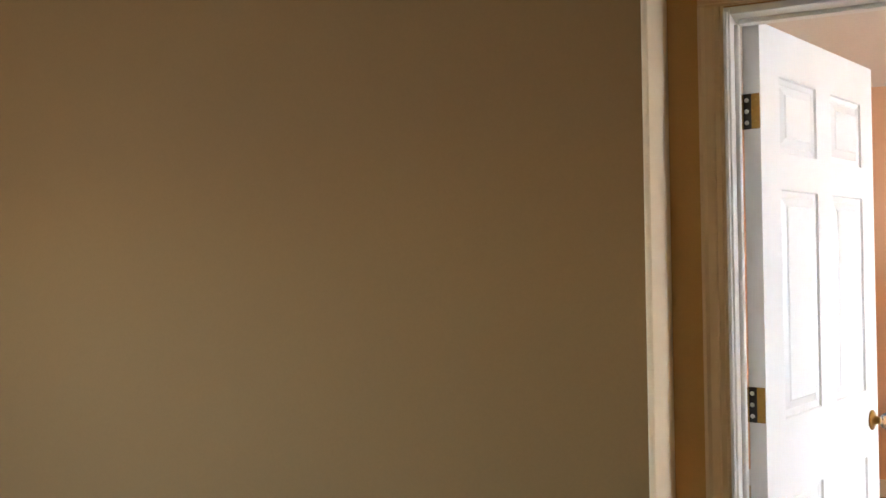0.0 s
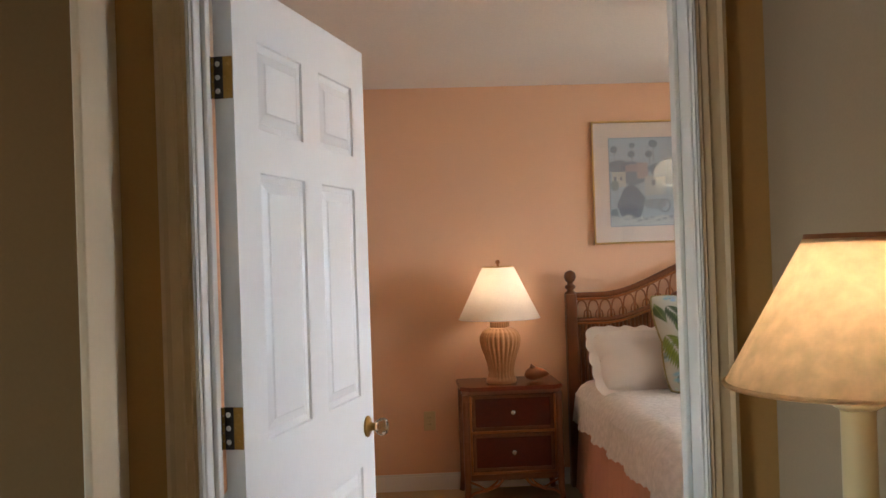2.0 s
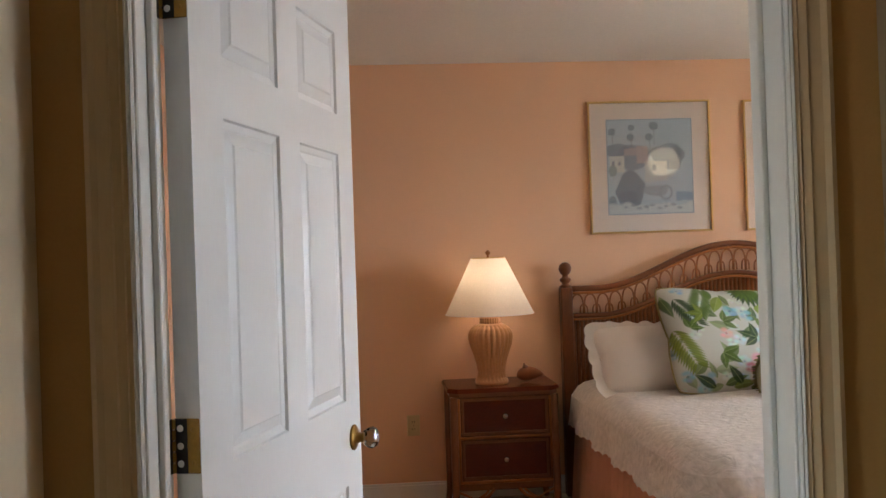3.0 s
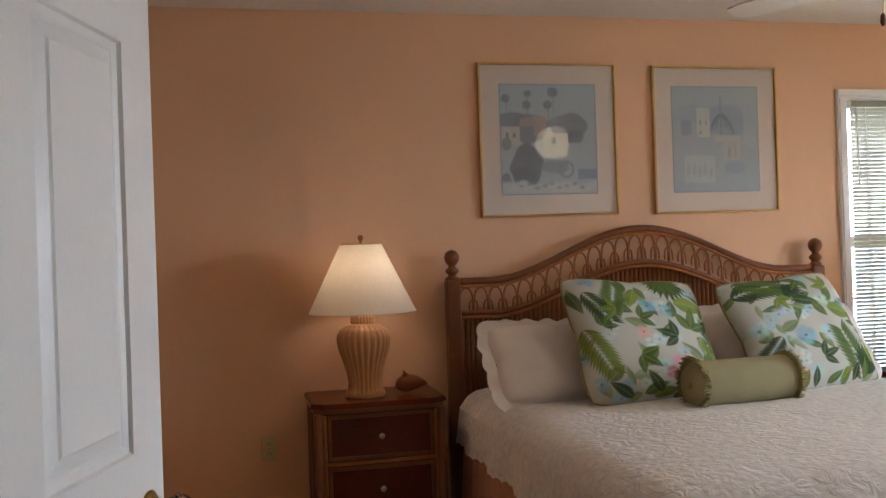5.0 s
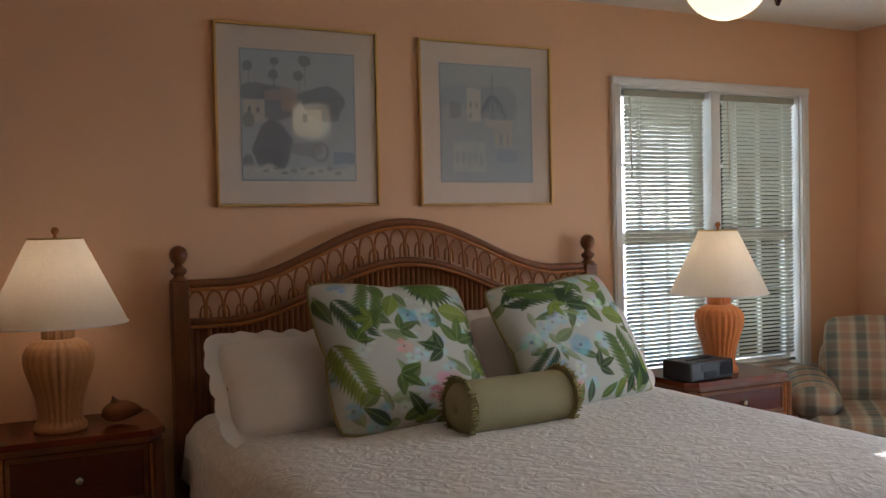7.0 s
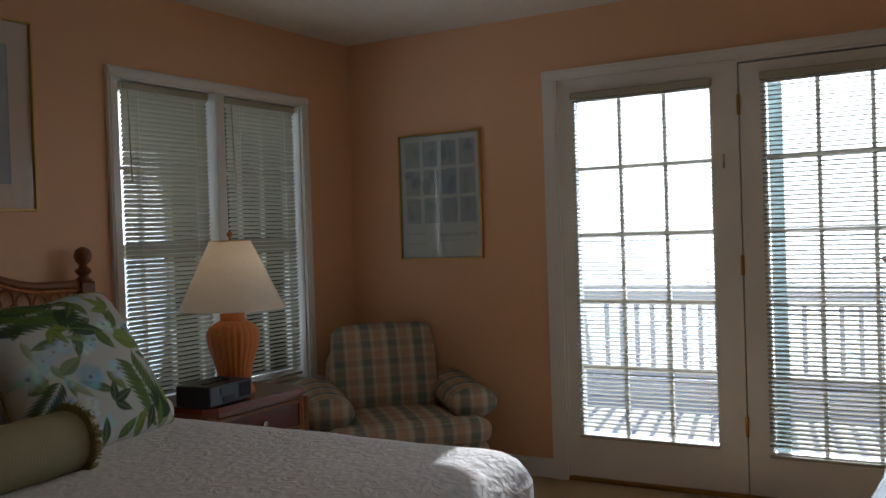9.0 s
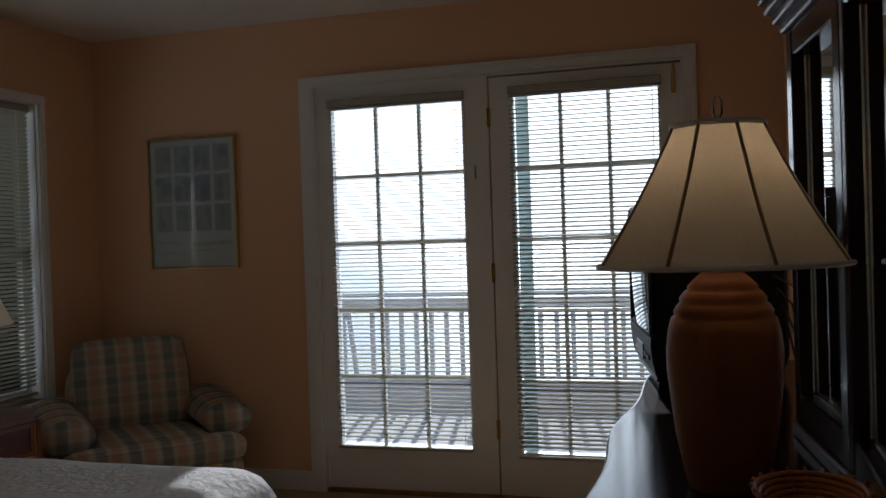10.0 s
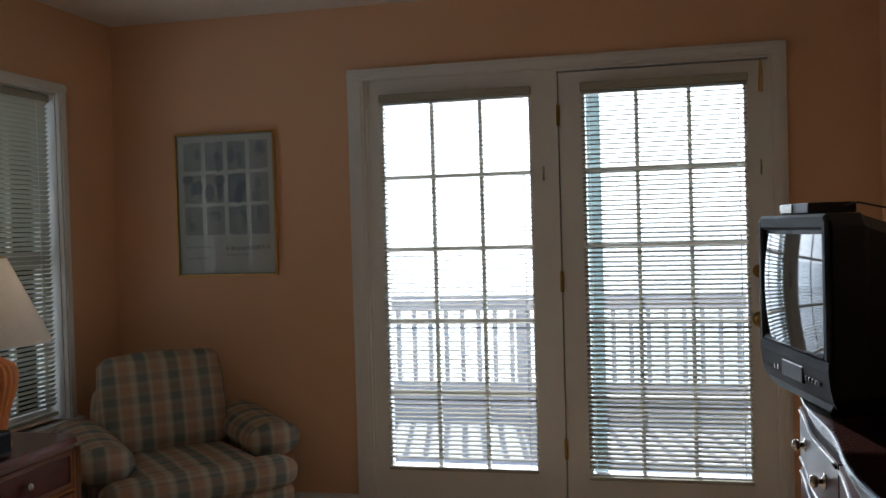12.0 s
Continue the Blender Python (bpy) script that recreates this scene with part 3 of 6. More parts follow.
# ---- window behind the bed, with blinds ----
def sash_window():
    x0, x1, z0, z1 = 3.276, 4.53, 0.54, 2.05
    win = thing("window_1", "white double window with two sashes and mini blinds", "window", kind="structure")
    for a, b in ((3.222, 3.276), (4.53, 4.584)):
        part("casing", boxes([((a, 6.828, z0 - 0.0), (b, 6.85, z1)), ((a + 0.008, 6.822, z0), (b - 0.008, 6.828, z1))], 0.002), WHITE, win)
    part("casing", boxes([((3.222, 6.828, z1), (4.584, 6.85, z1 + 0.045)), ((3.222, 6.822, z1 + 0.008), (4.584, 6.828, z1 + 0.037))], 0.002), WHITE, win)
    part("window_sill", box((3.19, 6.806, z0 - 0.03), (4.616, 6.9, z0), 0.004), WHITE, win)
    part("apron", box((3.222, 6.832, z0 - 0.09), (4.584, 6.85, z0 - 0.03), 0.003), WHITE, win)
    for lo, hi in (((x0, 6.85, z0), (x0 + 0.005, 6.93, z1)), ((x1 - 0.005, 6.85, z0), (x1, 6.93, z1)), ((x0 + 0.005, 6.85, z1 - 0.005), (x1 - 0.005, 6.93, z1))):
        part("reveal_board", box(lo, hi), WHITE, win)
    part("mullion", box((3.872, 6.835, z0), (3.934, 6.99, z1), 0.003), WHITE, win)
    for a, b in ((x0, 3.872), (3.934, x1)):
        fr = part("window_frame", boxes([((a, 6.93, z0), (a + 0.035, 6.985, z1)), ((b - 0.035, 6.93, z0), (b, 6.985, z1)), ((a + 0.035, 6.93, z0), (b - 0.035, 6.985, z0 + 0.05)), ((a + 0.035, 6.93, z1 - 0.04), (b - 0.035, 6.985, z1)), ((a + 0.035, 6.93, 1.25), (b - 0.035, 6.985, 1.31))], 0.002), WHITE, win)
        w = b - a - 0.07
        for k in (1, 2):
            part("muntin", box((a + 0.035 + w * k / 3 - 0.008, 6.945, z0 + 0.05), (a + 0.035 + w * k / 3 + 0.008, 6.965, 1.25)), WHITE, fr)
            part("muntin", box((a + 0.035 + w * k / 3 - 0.008, 6.945, 1.31), (a + 0.035 + w * k / 3 + 0.008, 6.965, z1 - 0.04)), WHITE, fr)
        for zz in (0.97, 1.66):
            part("muntin", box((a + 0.035, 6.946, zz - 0.008), (b - 0.035, 6.964, zz + 0.008)), WHITE, fr)
        for c, d in ((z0 + 0.05, 1.25), (1.31, z1 - 0.04)):
            g = part("pane", box((a + 0.035, 6.953, c), (b - 0.035, 6.957, d)), PANE, win)
            g.visible_shadow = False
    return win


def slat_mesh(length, depth, along, crown=0.0018):
    """A thin bowed slat, centred, its length along x or y."""
    bm = bmesh.new()
    n = 4
    rows = []
    for s in (-0.5, 0.5):
        rows.append([])
        for i in range(n + 1):
            v = i / n - 0.5
            c = (s * length, v * depth, crown * (1 - 4 * v * v))
            rows[-1].append(bm.verts.new(c if along == "x" else (c[1], c[0], c[2])))
    for i in range(n):
        bm.faces.new((rows[0][i], rows[1][i], rows[1][i + 1], rows[0][i + 1]))
    me = bpy.data.meshes.new("slat")
    bm.to_mesh(me)
    bm.free()
    me.materials.append(SLAT)
    me.polygons.foreach_set("use_smooth", [True] * len(me.polygons))
    return me


def blind(label, m, width, top, bottom, tilt, pitch=0.0212, depth=0.025, cords=(-0.33, 0.33), wand=True):
    """A mini blind that hangs in the xz plane and faces -y; tilt in degrees lifts the edge towards the room."""
    bl = thing("window_blind", label, "blind", m, "cream mini blinds")
    part("head_rail", box((-width / 2 - 0.004, -0.016, top - 0.001), (width / 2 + 0.004, 0.016, top + 0.035), 0.003), SLAT, bl)
    me = slat_mesh(width, depth, "x")
    n = int((top - bottom - 0.02) / pitch)
    rng = random.Random(label)
    for i in range(n):
        s = new("slat", me)
        s.parent = bl
        s.matrix_basis = pose(0, 0, top - 0.012 - i * pitch, -tilt + rng.uniform(-0.8, 0.8), rng.uniform(-0.12, 0.12), 0)
    part("bottom_rail", box((-width / 2, -0.012, bottom - 0.012), (width / 2, 0.012, bottom + 0.004), 0.003), SLAT, bl)
    for c in cords:
        for y in (-0.0135, 0.0135):
            part("ladder_cord", tube([(c * width, y, bottom), (c * width, y, top)], 0.0009, 4), LINEN, bl)
    if wand:
        part("tilt_wand", tube([(-width * 0.46, -0.022, top), (-width * 0.455, -0.03, top - 0.42)], 0.0035, 6), CHROME, bl)
    return bl


sash_window()
for a, b, tilt in ((3.284, 3.866, 49), (3.94, 4.522, 44)):
    blind("cream metal mini blind half open in the bedroom window", pose((a + b) / 2 + 0.020, 6.885, 0), b - a - 0.06, 2.005, 0.575, tilt)


# ---- french doors ----
def french_doors():
    fd = thing("door_2", "white french doors with gridded glass and a moulded casing", "door", kind="structure")
    y0, y1, zt = 3.655, 5.50, 2.09
    for a, b in ((y0 - 0.06, y0), (y1, y1 + 0.082)):
        part("casing", boxes([((4.978, a, 0), (5.0, b, zt)), ((4.972, a + 0.012, 0), (4.978, b - 0.03, zt))], 0.002), WHITE, fd)
    part("casing", boxes([((4.978, y0 - 0.06, zt), (5.0, y1 + 0.082, zt + 0.055)), ((4.972, y0 - 0.06, zt + 0.012), (4.978, y1 + 0.082, zt + 0.04))], 0.002), WHITE, fd)
    part("jamb", boxes([((5.0, y0, 0), (5.14, y0 + 0.012, zt)), ((5.0, y1 - 0.012, 0), (5.14, y1, zt)), ((5.0, y0 + 0.012, zt - 0.012), (5.14, y1 - 0.012, zt))]), WHITE, fd)
    part("threshold", box((4.99, y0, 0.0), (5.16, y1, 0.022), 0.004), BRASS, fd, "bronze metal threshold")
    part("astragal", box((5.049, 4.56, 0.022), (5.062, 4.62, zt - 0.012), 0.003), WHITE, fd)
    # each leaf: y span, glass span
    part("head_stop", box((5.05, y0 + 0.012, zt - 0.05), (5.065, y1 - 0.012, zt - 0.012)), WHITE, fd)
    for a, b, ga, gb2, gz0, gz1, top in ((4.583, 5.4885, 4.716, 5.412, 0.248, 1.968, zt - 0.0118), (3.6665, 4.576, 3.772, 4.462, 0.236, 1.968, zt - 0.021)):
        leaf = part("door_leaf", boxes([((5.005, a, 0.024), (5.049, ga, top)), ((5.005, gb2, 0.024), (5.049, b, top)), ((5.005, ga, 0.024), (5.049, gb2, gz0)), ((5.005, ga, gz1), (5.049, gb2, top)),
                                        ((5.0, ga - 0.014, gz0 - 0.014), (5.005, ga, gz1 + 0.014)), ((5.0, gb2, gz0 - 0.014), (5.005, gb2 + 0.014, gz1 + 0.014)), ((5.0, ga, gz0 - 0.014), (5.005, gb2, gz0)), ((5.0, ga, gz1), (5.005, gb2, gz1 + 0.014))]), WHITE, fd)
        for k in (1, 2):
            yy = ga + (gb2 - ga) * k / 3
            part("muntin", box((5.022, yy - 0.009, gz0), (5.046, yy + 0.009, gz1), 0.002), WHITE, leaf)
        for k in range(1, 5):
            zz = gz0 + (gz1 - gz0) * k / 5
            part("muntin", box((5.0225, ga, zz - 0.009), (5.0455, gb2, zz + 0.009), 0.002), WHITE, leaf)
        for i in range(3):
            for k in range(5):
                ya, yb = ga + (gb2 - ga) * i / 3 + 0.009, ga + (gb2 - ga) * (i + 1) / 3 - 0.009
                za, zb = gz0 + (gz1 - gz0) * k / 5 + 0.009, gz0 + (gz1 - gz0) * (k + 1) / 5 - 0.009
                p = part("pane", box((5.032, ya, za), (5.036, yb, zb)), PANE, leaf)
                p.visible_shadow = False
    for z in (0.30, 1.07, 1.83):
        part("hinge", boxes([((4.994, 4.573, z), (5.004, 4.588, z + 0.095))], 0.002), BRASS, fd, "aged brass hinge")
    part("deadbolt", lathe([(0.03, 0), (0.03, 0.008), (0.024, 0.014), (0.01, 0.016)], 24), BRASS, fd, "brass deadbolt", True, pose(5.005, 3.719, 1.152, 0, -90, 0))
    part("door_knob", lathe([(0.034, 0), (0.034, 0.006), (0.014, 0.012), (0.012, 0.03), (0.026, 0.042), (0.029, 0.054), (0.02, 0.066), (0.004, 0.068)], 28), BRASS, fd, "brass door knob", True, pose(5.005, 3.719, 0.94, 0, -90, 0))
    part("tassel_cord", tube([(4.998, 3.70, 2.07), (4.997, 3.70, 2.02), (4.997, 3.702, 1.93)], [0.005, 0.008, 0.009], 8), GOLD, fd, "yellow cord hanging from the door head")
    # narrow pale teal strip, full height, just outside the right leaf's glass
    part("outer_strip", box((5.075, 4.398, 0.05), (5.08, 4.462, 2.03), 0.001), TEAL, fd, "pale teal upright strip outside the glass")
    for y, z in ((4.652, 1.615), (3.705, 1.605)):
        part("cord_cleat", tube([(5.004, y, z + 0.03), (4.99, y, z + 0.03), (4.988, y, z), (4.99, y, z - 0.03), (5.004, y, z - 0.03)], 0.005, 6), CHROME, fd, "small metal cord cleat")
    return fd


french_doors()
blind("cream mini blind over the glass of a french door", pose(4.985, 5.064, 0, 0, 0, -90), 0.715, 1.98, 0.245, -11, cords=(-0.45, 0.45), wand=False)
blind("cream mini blind half open over the glass of a french door", pose(4.985, 4.117, 0, 0, 0, -90), 0.715, 1.98, 0.225, -20, cords=(-0.45, 0.45), wand=False)


# ---- outside: deck, railing, water ----
DECK_Z = -0.34
structure("ground", box((5.2, -60, -3.4), (14, 60, -3.2)), SAND, "pale sand below the deck", "ground")
structure("water", box((14, -2500, -3.6), (3000, 2500, -3.3)), SEA, "pale open water to the horizon", "water")
# Added glowing sheet in place of hazy sky; its top stays below the sun.
structure("backdrop", box((2980, -6000, -3.3), (3000, 6000, 950)), GLOWSHEET, "glowing white sheet standing in for bright sky at the horizon", "backdrop")
structure("terrain", boxes([((-80, 7.2, -3.6), (5.2, 300, -3.3)), ((5.2, 60, -3.6), (14, 300, -3.3)), ((-80, -300, -3.6), (-3.9, 7.2, -3.3))]), SAND, "pale sand and scrub round the house", "ground")
deck = thing("deck", "weathered grey wooden deck outside the french doors", "deck", kind="structure")
bm = bmesh.new()
for i in range(29):
    add_box(bm, (5.2 + i * 0.143, 0.5, DECK_Z - 0.04), (5.2 + i * 0.143 + 0.136, 9.5, DECK_Z))
tagged(part("deck_boards", bm, DECK, deck), kind="stuff")
part("joist", box((5.2, 0.5, DECK_Z - 0.24), (9.35, 9.5, DECK_Z - 0.05)), DECK, deck)
railing = thing("deck_railing", "grey wooden deck railing with square balusters", "railing")
RX = 9.2
part("top_rail", box((RX - 0.07, 0.5, 0.72), (RX + 0.07, 9.5, 0.76), 0.004), RAILW, railing)
part("sub_rail", box((RX - 0.02, 0.5, 0.61), (RX + 0.02, 9.5, 0.70), 0.003), RAILW, railing)
part("bottom_rail", box((RX - 0.02, 0.5, -0.13), (RX + 0.02, 9.5, -0.05), 0.003), RAILW, railing)
part("skirt_board", box((RX - 0.03, 0.5, DECK_Z), (RX + 0.02, 9.5, -0.14), 0.003), RAILW, railing)
for y in (0.6, 3.0, 5.4, 7.8):
    part("post", box((RX - 0.045, y - 0.045, DECK_Z), (RX + 0.045, y + 0.045, 0.72), 0.004), RAILW, railing)
bal = bpy.data.meshes.new("baluster")
bm = box((RX + 0.02, -0.019, -0.14), (RX + 0.06, 0.019, 0.70))
bm.to_mesh(bal)
bm.free()
bal.materials.append(RAILW)
for i in range(56):
    b = new("baluster", bal)
    b.parent = railing
    b.location = (0, 0.695 + i * 0.155, 0)
    if i == 41:
        b.matrix_basis = pose(0, 7.085, 0, -6.8, 0, 0)


# ---- bed ----
BX, BED_TOP = 2.05, 0.67


def crest(u):
    """Height of the headboard's serpentine crest rail, u metres from its middle."""
    k = min(1.0, abs(u) / 0.78)
    return 1.155 + 0.228 * (0.5 + 0.5 * math.cos(math.pi * k)) ** 0.92


def headboard(bed):
    half, y = 0.945, 6.78
    for s in (-1, 1):
        x = BX + s * 0.973
        post = part("post", box((x - 0.033, y - 0.033, 0), (x + 0.033, y + 0.033, 1.165), 0.006, 2), WOODX, bed)
        part("finial", lathe([(0.033, 1.165), (0.036, 1.172), (0.022, 1.182), (0.019, 1.19), (0.03, 1.2), (0.033, 1.208), (0.03, 1.216), (0.018, 1.224), (0.016, 1.234), (0.028, 1.245), (0.035, 1.262), (0.036, 1.275), (0.03, 1.294), (0.015, 1.305), (0.004, 1.308)], 24), WOODX, post, "turned ball finial", True, pose(x, y, 0))
    us = [half * (i / 60 * 2 - 1) for i in range(61)]
    part("crest_rail", tube([(BX + u, y, crest(u)) for u in us], 0.019, 10), WOODX, bed, smooth=True)
    part("cap_cane", tube([(BX + u, y - 0.014, crest(u) - 0.022) for u in us], 0.008, 8), RATTAN, bed, smooth=True)
    part("inner_rail", tube([(BX + u, y, crest(u) - 0.158 - 0.008 * math.cos(math.pi * u / half)) for u in us], 0.015, 10), WOODX, bed, smooth=True)
    part("inner_cane", tube([(BX + u, y - 0.013, crest(u) - 0.178 - 0.008 * math.cos(math.pi * u / half)) for u in us], 0.007, 8), RATTAN, bed, smooth=True)
    n, step = 26, 2 * half / 26
    for i in range(n):
        u0 = -half + (i + 0.5) * step
        w = step * 0.47
        pts = []
        for k in range(15):
            a = math.pi * k / 14
            u = u0 - w * math.cos(a)
            lo, hi = crest(u) - 0.15, crest(u0) - 0.030
            pts.append((BX + u, y - 0.004, lo + (hi - lo) * (math.sin(a) ** 0.45 if 0 < k < 14 else 0)))
        part("cane_loop", tube(pts, 0.0052, 6), RATTAN, bed, smooth=True)
        pts2 = [(BX + u0 + step * 0.5 + (px - BX - u0) * 0.62, py + 0.006, crest(u0) - 0.15 + (pz - crest(u0) + 0.15) * 0.52) for px, py, pz in pts]
        if i < n - 1:
            part("cane_loop", tube(pts2, 0.0045, 6), RATTAN, bed, smooth=True)
    # reeded panel beneath the loops: one reed beside the next
    bm = bmesh.new()
    for i in range(78):
        u = -half + 0.0122 + i * 0.0242
        add_tube(bm, [(BX + u, y + 0.004, 0.3), (BX + u, y + 0.004, crest(u) - 0.165)], 0.0116, 8)
    tagged(part("reed_panel", bm, WOODX, bed, "dark reeded cane panel", True), kind="stuff")
    part("back_panel", prism([(BX - half, 0.3), (BX + half, 0.3)] + [(BX + u, crest(u) - 0.168) for u in us[::-1]], 0.008), WOODX, bed, m=pose(0, y + 0.008, 0))
    part("lower_rail", box((BX - half, y - 0.012, 0.25), (BX + half, y + 0.02, 0.33), 0.004), WOODX, bed)
    for s in (-1, 1):
        part("side_rail", box((BX + s * 0.94 - 0.012, 4.78, 0.22), (BX + s * 0.94 + 0.012, 6.75, 0.36), 0.003), WOODX, bed)
        part("foot_leg", box((BX + s * 0.9 - 0.03, 4.80, 0), (BX + s * 0.9 + 0.03, 4.86, 0.24), 0.003), WOODX, bed)
    part("mattress", box((BX - 0.95, 4.74, 0.24), (BX + 0.95, 6.74, 0.615), 0.05, 4), LINEN, bed, smooth=True)


def rounded_loop(hx, hy, r, n):
    """Points round a rectangle with rounded corners, evenly spaced by length."""
    segs = [(-hx + r, -hy, 1, 0, 2 * (hx - r)), None, (hx, -hy + r, 0, 1, 2 * (hy - r)), None, (hx - r, hy, -1, 0, 2 * (hx - r)), None, (-hx, hy - r, 0, -1, 2 * (hy - r)), None]
    pts = []
    total = 4 * (hx - r) + 4 * (hy - r) + 2 * math.pi * r
    corners = [(hx - r, -hy + r, -90), (hx - r, hy - r, 0), (-hx + r, hy - r, 90), (-hx + r, -hy + r, 180)]
    lens = [s[4] if s else math.pi * r / 2 for s in segs]
    for i in range(n):
        d = total * i / n
        for k, ln2 in enumerate(lens):
            if d <= ln2:
                break
            d -= ln2
        if segs[k]:
            x, y, dx, dy, _ = segs[k]
            p = (x + dx * d, y + dy * d)
            nrm = (dy, -dx)
        else:
            cx, cy, a0 = corners[k // 2]
            a = radians(a0 + 90 * d / lens[k])
            nrm = (math.cos(a), math.sin(a))
            p = (cx + r * nrm[0], cy + r * nrm[1])
        pts.append((p[0], p[1], nrm[0], nrm[1], total * i / n))
    return pts


def bedspread():
    n = 520
    cx, cy = BX, 5.745
    hx, hy = 0.982, 1.03
    loop = rounded_loop(hx, hy, 0.16, n)
    rows = []
    for inset, z in ((1.0, 0), (0.93, 0), (0.8, 0.004), (0.6, 0.002), (0.42, 0.0), (0.3, -0.001), (0.2, -0.002), (0.14, -0.004), (0.10, -0.008), (0.06, -0.018), (0.025, -0.040), (0.0, -0.075)):
        row = []
        for x, y, nx, ny, s in loop:
            px, py = (x - x * inset, y - y * inset) if inset > 0.15 else (x - nx * inset, y - ny * inset)
            w = 0.006 * noise.noise((px * 3.1, py * 3.1, 0.3)) + 0.003 * noise.noise((px * 9, py * 9, 2.0))
            row.append((cx + px, cy + py, BED_TOP + z + w))
        rows.append(row)
    for k in range(1, 13):
        f = k / 12
        row = []
        for x, y, nx, ny, s in loop:
            fold = 0.015 * f * math.sin(s * 17 + 2.2 * noise.noise((s * 1.4, 0, 0))) + 0.012 * f * noise.noise((s * 6, f, 3))
            push = 0.008 + 0.022 * f + fold
            hem = 0.012 * abs(math.sin(s * 46)) * (1 if k == 12 else 0)
            row.append((cx + x + nx * push, cy + y + ny * push, BED_TOP - 0.075 - 0.185 * f + hem))
        rows.append(row)
    sp = thing("bedspread", "white quilted matelasse bedspread with a scalloped hem", "bedspread")
    grid = np.array(rows)
    grid_mesh("top_panel", grid[:13], SPREAD, sp, wrap=True)
    grid_mesh("side_drop", grid[12:-1], SPREAD, sp, wrap=True)
    grid_mesh("scalloped_hem", grid[-2:], SPREAD, sp, wrap=True)
    return sp


def bed_skirt():
    loop = rounded_loop(0.955, 1.005, 0.08, 900)
    rows = []
    for f in (0, 0.08, 0.3, 0.6, 1.0):
        rows.append([(BX + x + nx * (0.004 + 0.022 * f + (0.004 + 0.012 * f) * math.sin(s * 62 + 1.5 * noise.noise((s * 3, 0, 0)))), 5.745 + y + ny * (0.004 + 0.022 * f + (0.004 + 0.012 * f) * math.sin(s * 62 + 1.5 * noise.noise((s * 3, 0, 0)))), 0.46 - 0.452 * f) for x, y, nx, ny, s in loop])
    return tagged(grid_mesh("bed_skirt", np.array(rows), SKIRT, wrap=True), "peach gathered cotton bed skirt below the bedspread", "bed skirt")


bed = thing("bed", "king bed with a brown rattan headboard and turned posts", "bed")
headboard(bed)
bedspread()
bed_skirt()


# ---- cushions ----
def floral(n, seed):
    """A cotton print: palm fronds, broad leaves, blue and pink blossoms on off-white."""
    rng = random.Random(seed)
    v, u = np.mgrid[0:1:n * 1j, 0:1:n * 1j]
    img = np.empty((n, n, 3))
    img[:] = lin(180, 178, 166)[:3]
    hz = np.sin(u * 9 + 3 * v) * np.sin(v * 7 - 2 * u)
    img *= (1 + 0.03 * hz)[..., None]

    def blend(mask, col, soft=1.0):
        m2 = np.clip(mask, 0, 1)[..., None] * soft
        img[:] = img * (1 - m2) + np.array(lin(*col)[:3]) * m2

    def leaf(cx, cy, ang, length, width, col, rib=True):
        a, b = math.cos(ang), math.sin(ang)
        s, t = ((u - cx) * a + (v - cy) * b) / length, (-(u - cx) * b + (v - cy) * a) / width
        inside = (s > 0) & (s < 1)
        prof = np.where(inside, np.sin(np.pi * np.clip(s, 0, 1) ** 0.75), 0)
        d = (prof - np.abs(t)) * width * n * 0.5
        tone = 0.82 + 0.3 * rng.random()
        shade2 = np.where(t > 0, 1.0, 0.8)
        m2 = np.where(inside, np.clip(d, 0, 1), 0)[..., None] * 0.93
        img[:] = img * (1 - m2) + np.array(lin(*col)[:3]) * tone * shade2[..., None] * m2
        if rib:
            blend(np.where(inside & (np.abs(t) < 0.07), 0.4, 0), (150, 164, 100))

    def frond(cx, cy, ang, size, col):
        for k in range(-6, 7):
            leaf(cx, cy, ang + k * 0.24, size * (1 - 0.05 * abs(k)), size * 0.105, col, False)

    def feather(cx, cy, ang, size, col):
        for k in range(12):
            f = k / 12
            px, py = cx + math.cos(ang) * size * f, cy + math.sin(ang) * size * f
            for s in (-1, 1):
                leaf(px, py, ang + s * 0.7, size * 0.5 * (1 - 0.6 * abs(f - 0.4)), size * 0.045, col, False)

    def blossom(cx, cy, r, col, heart):
        for k in range(6):
            a = k * math.pi / 3 + rng.random()
            px, py = cx + 0.55 * r * math.cos(a), cy + 0.55 * r * math.sin(a)
            d = np.hypot(u - px, (v - py) * 1.15)
            blend(np.clip((r * 0.55 - d) * n * 0.12, 0, 1) * 0.75, tuple(int(c * (0.9 + 0.2 * rng.random())) for c in col))
        blend(np.clip((r * 0.22 - np.hypot(u - cx, v - cy)) * n * 0.25, 0, 1), heart)

    blue, sky_blue, pink, red = (128, 168, 190), (160, 192, 200), (214, 158, 150), (176, 66, 84)
    dark, mid, lime = (46, 68, 30), (82, 104, 34), (118, 134, 42)

    def sprig(cx, cy, ang, size, col):
        for k in (-1, 0, 1):
            leaf(cx, cy, ang + 0.95 * k, 1.15 * size * (1.0 - 0.15 * abs(k)), size * 0.23, col)

    def small_frond(cx, cy, ang, size, col):
        for k in range(-4, 5):
            leaf(cx, cy, ang + k * 0.2, size * (1 - 0.06 * abs(k)), size * 0.095, col, False)

    for _ in range(26):
        blossom(rng.random(), rng.random(), 0.03 + 0.03 * rng.random(), rng.choice([(196, 212, 206), sky_blue, (186, 204, 196)]), (150, 170, 170))
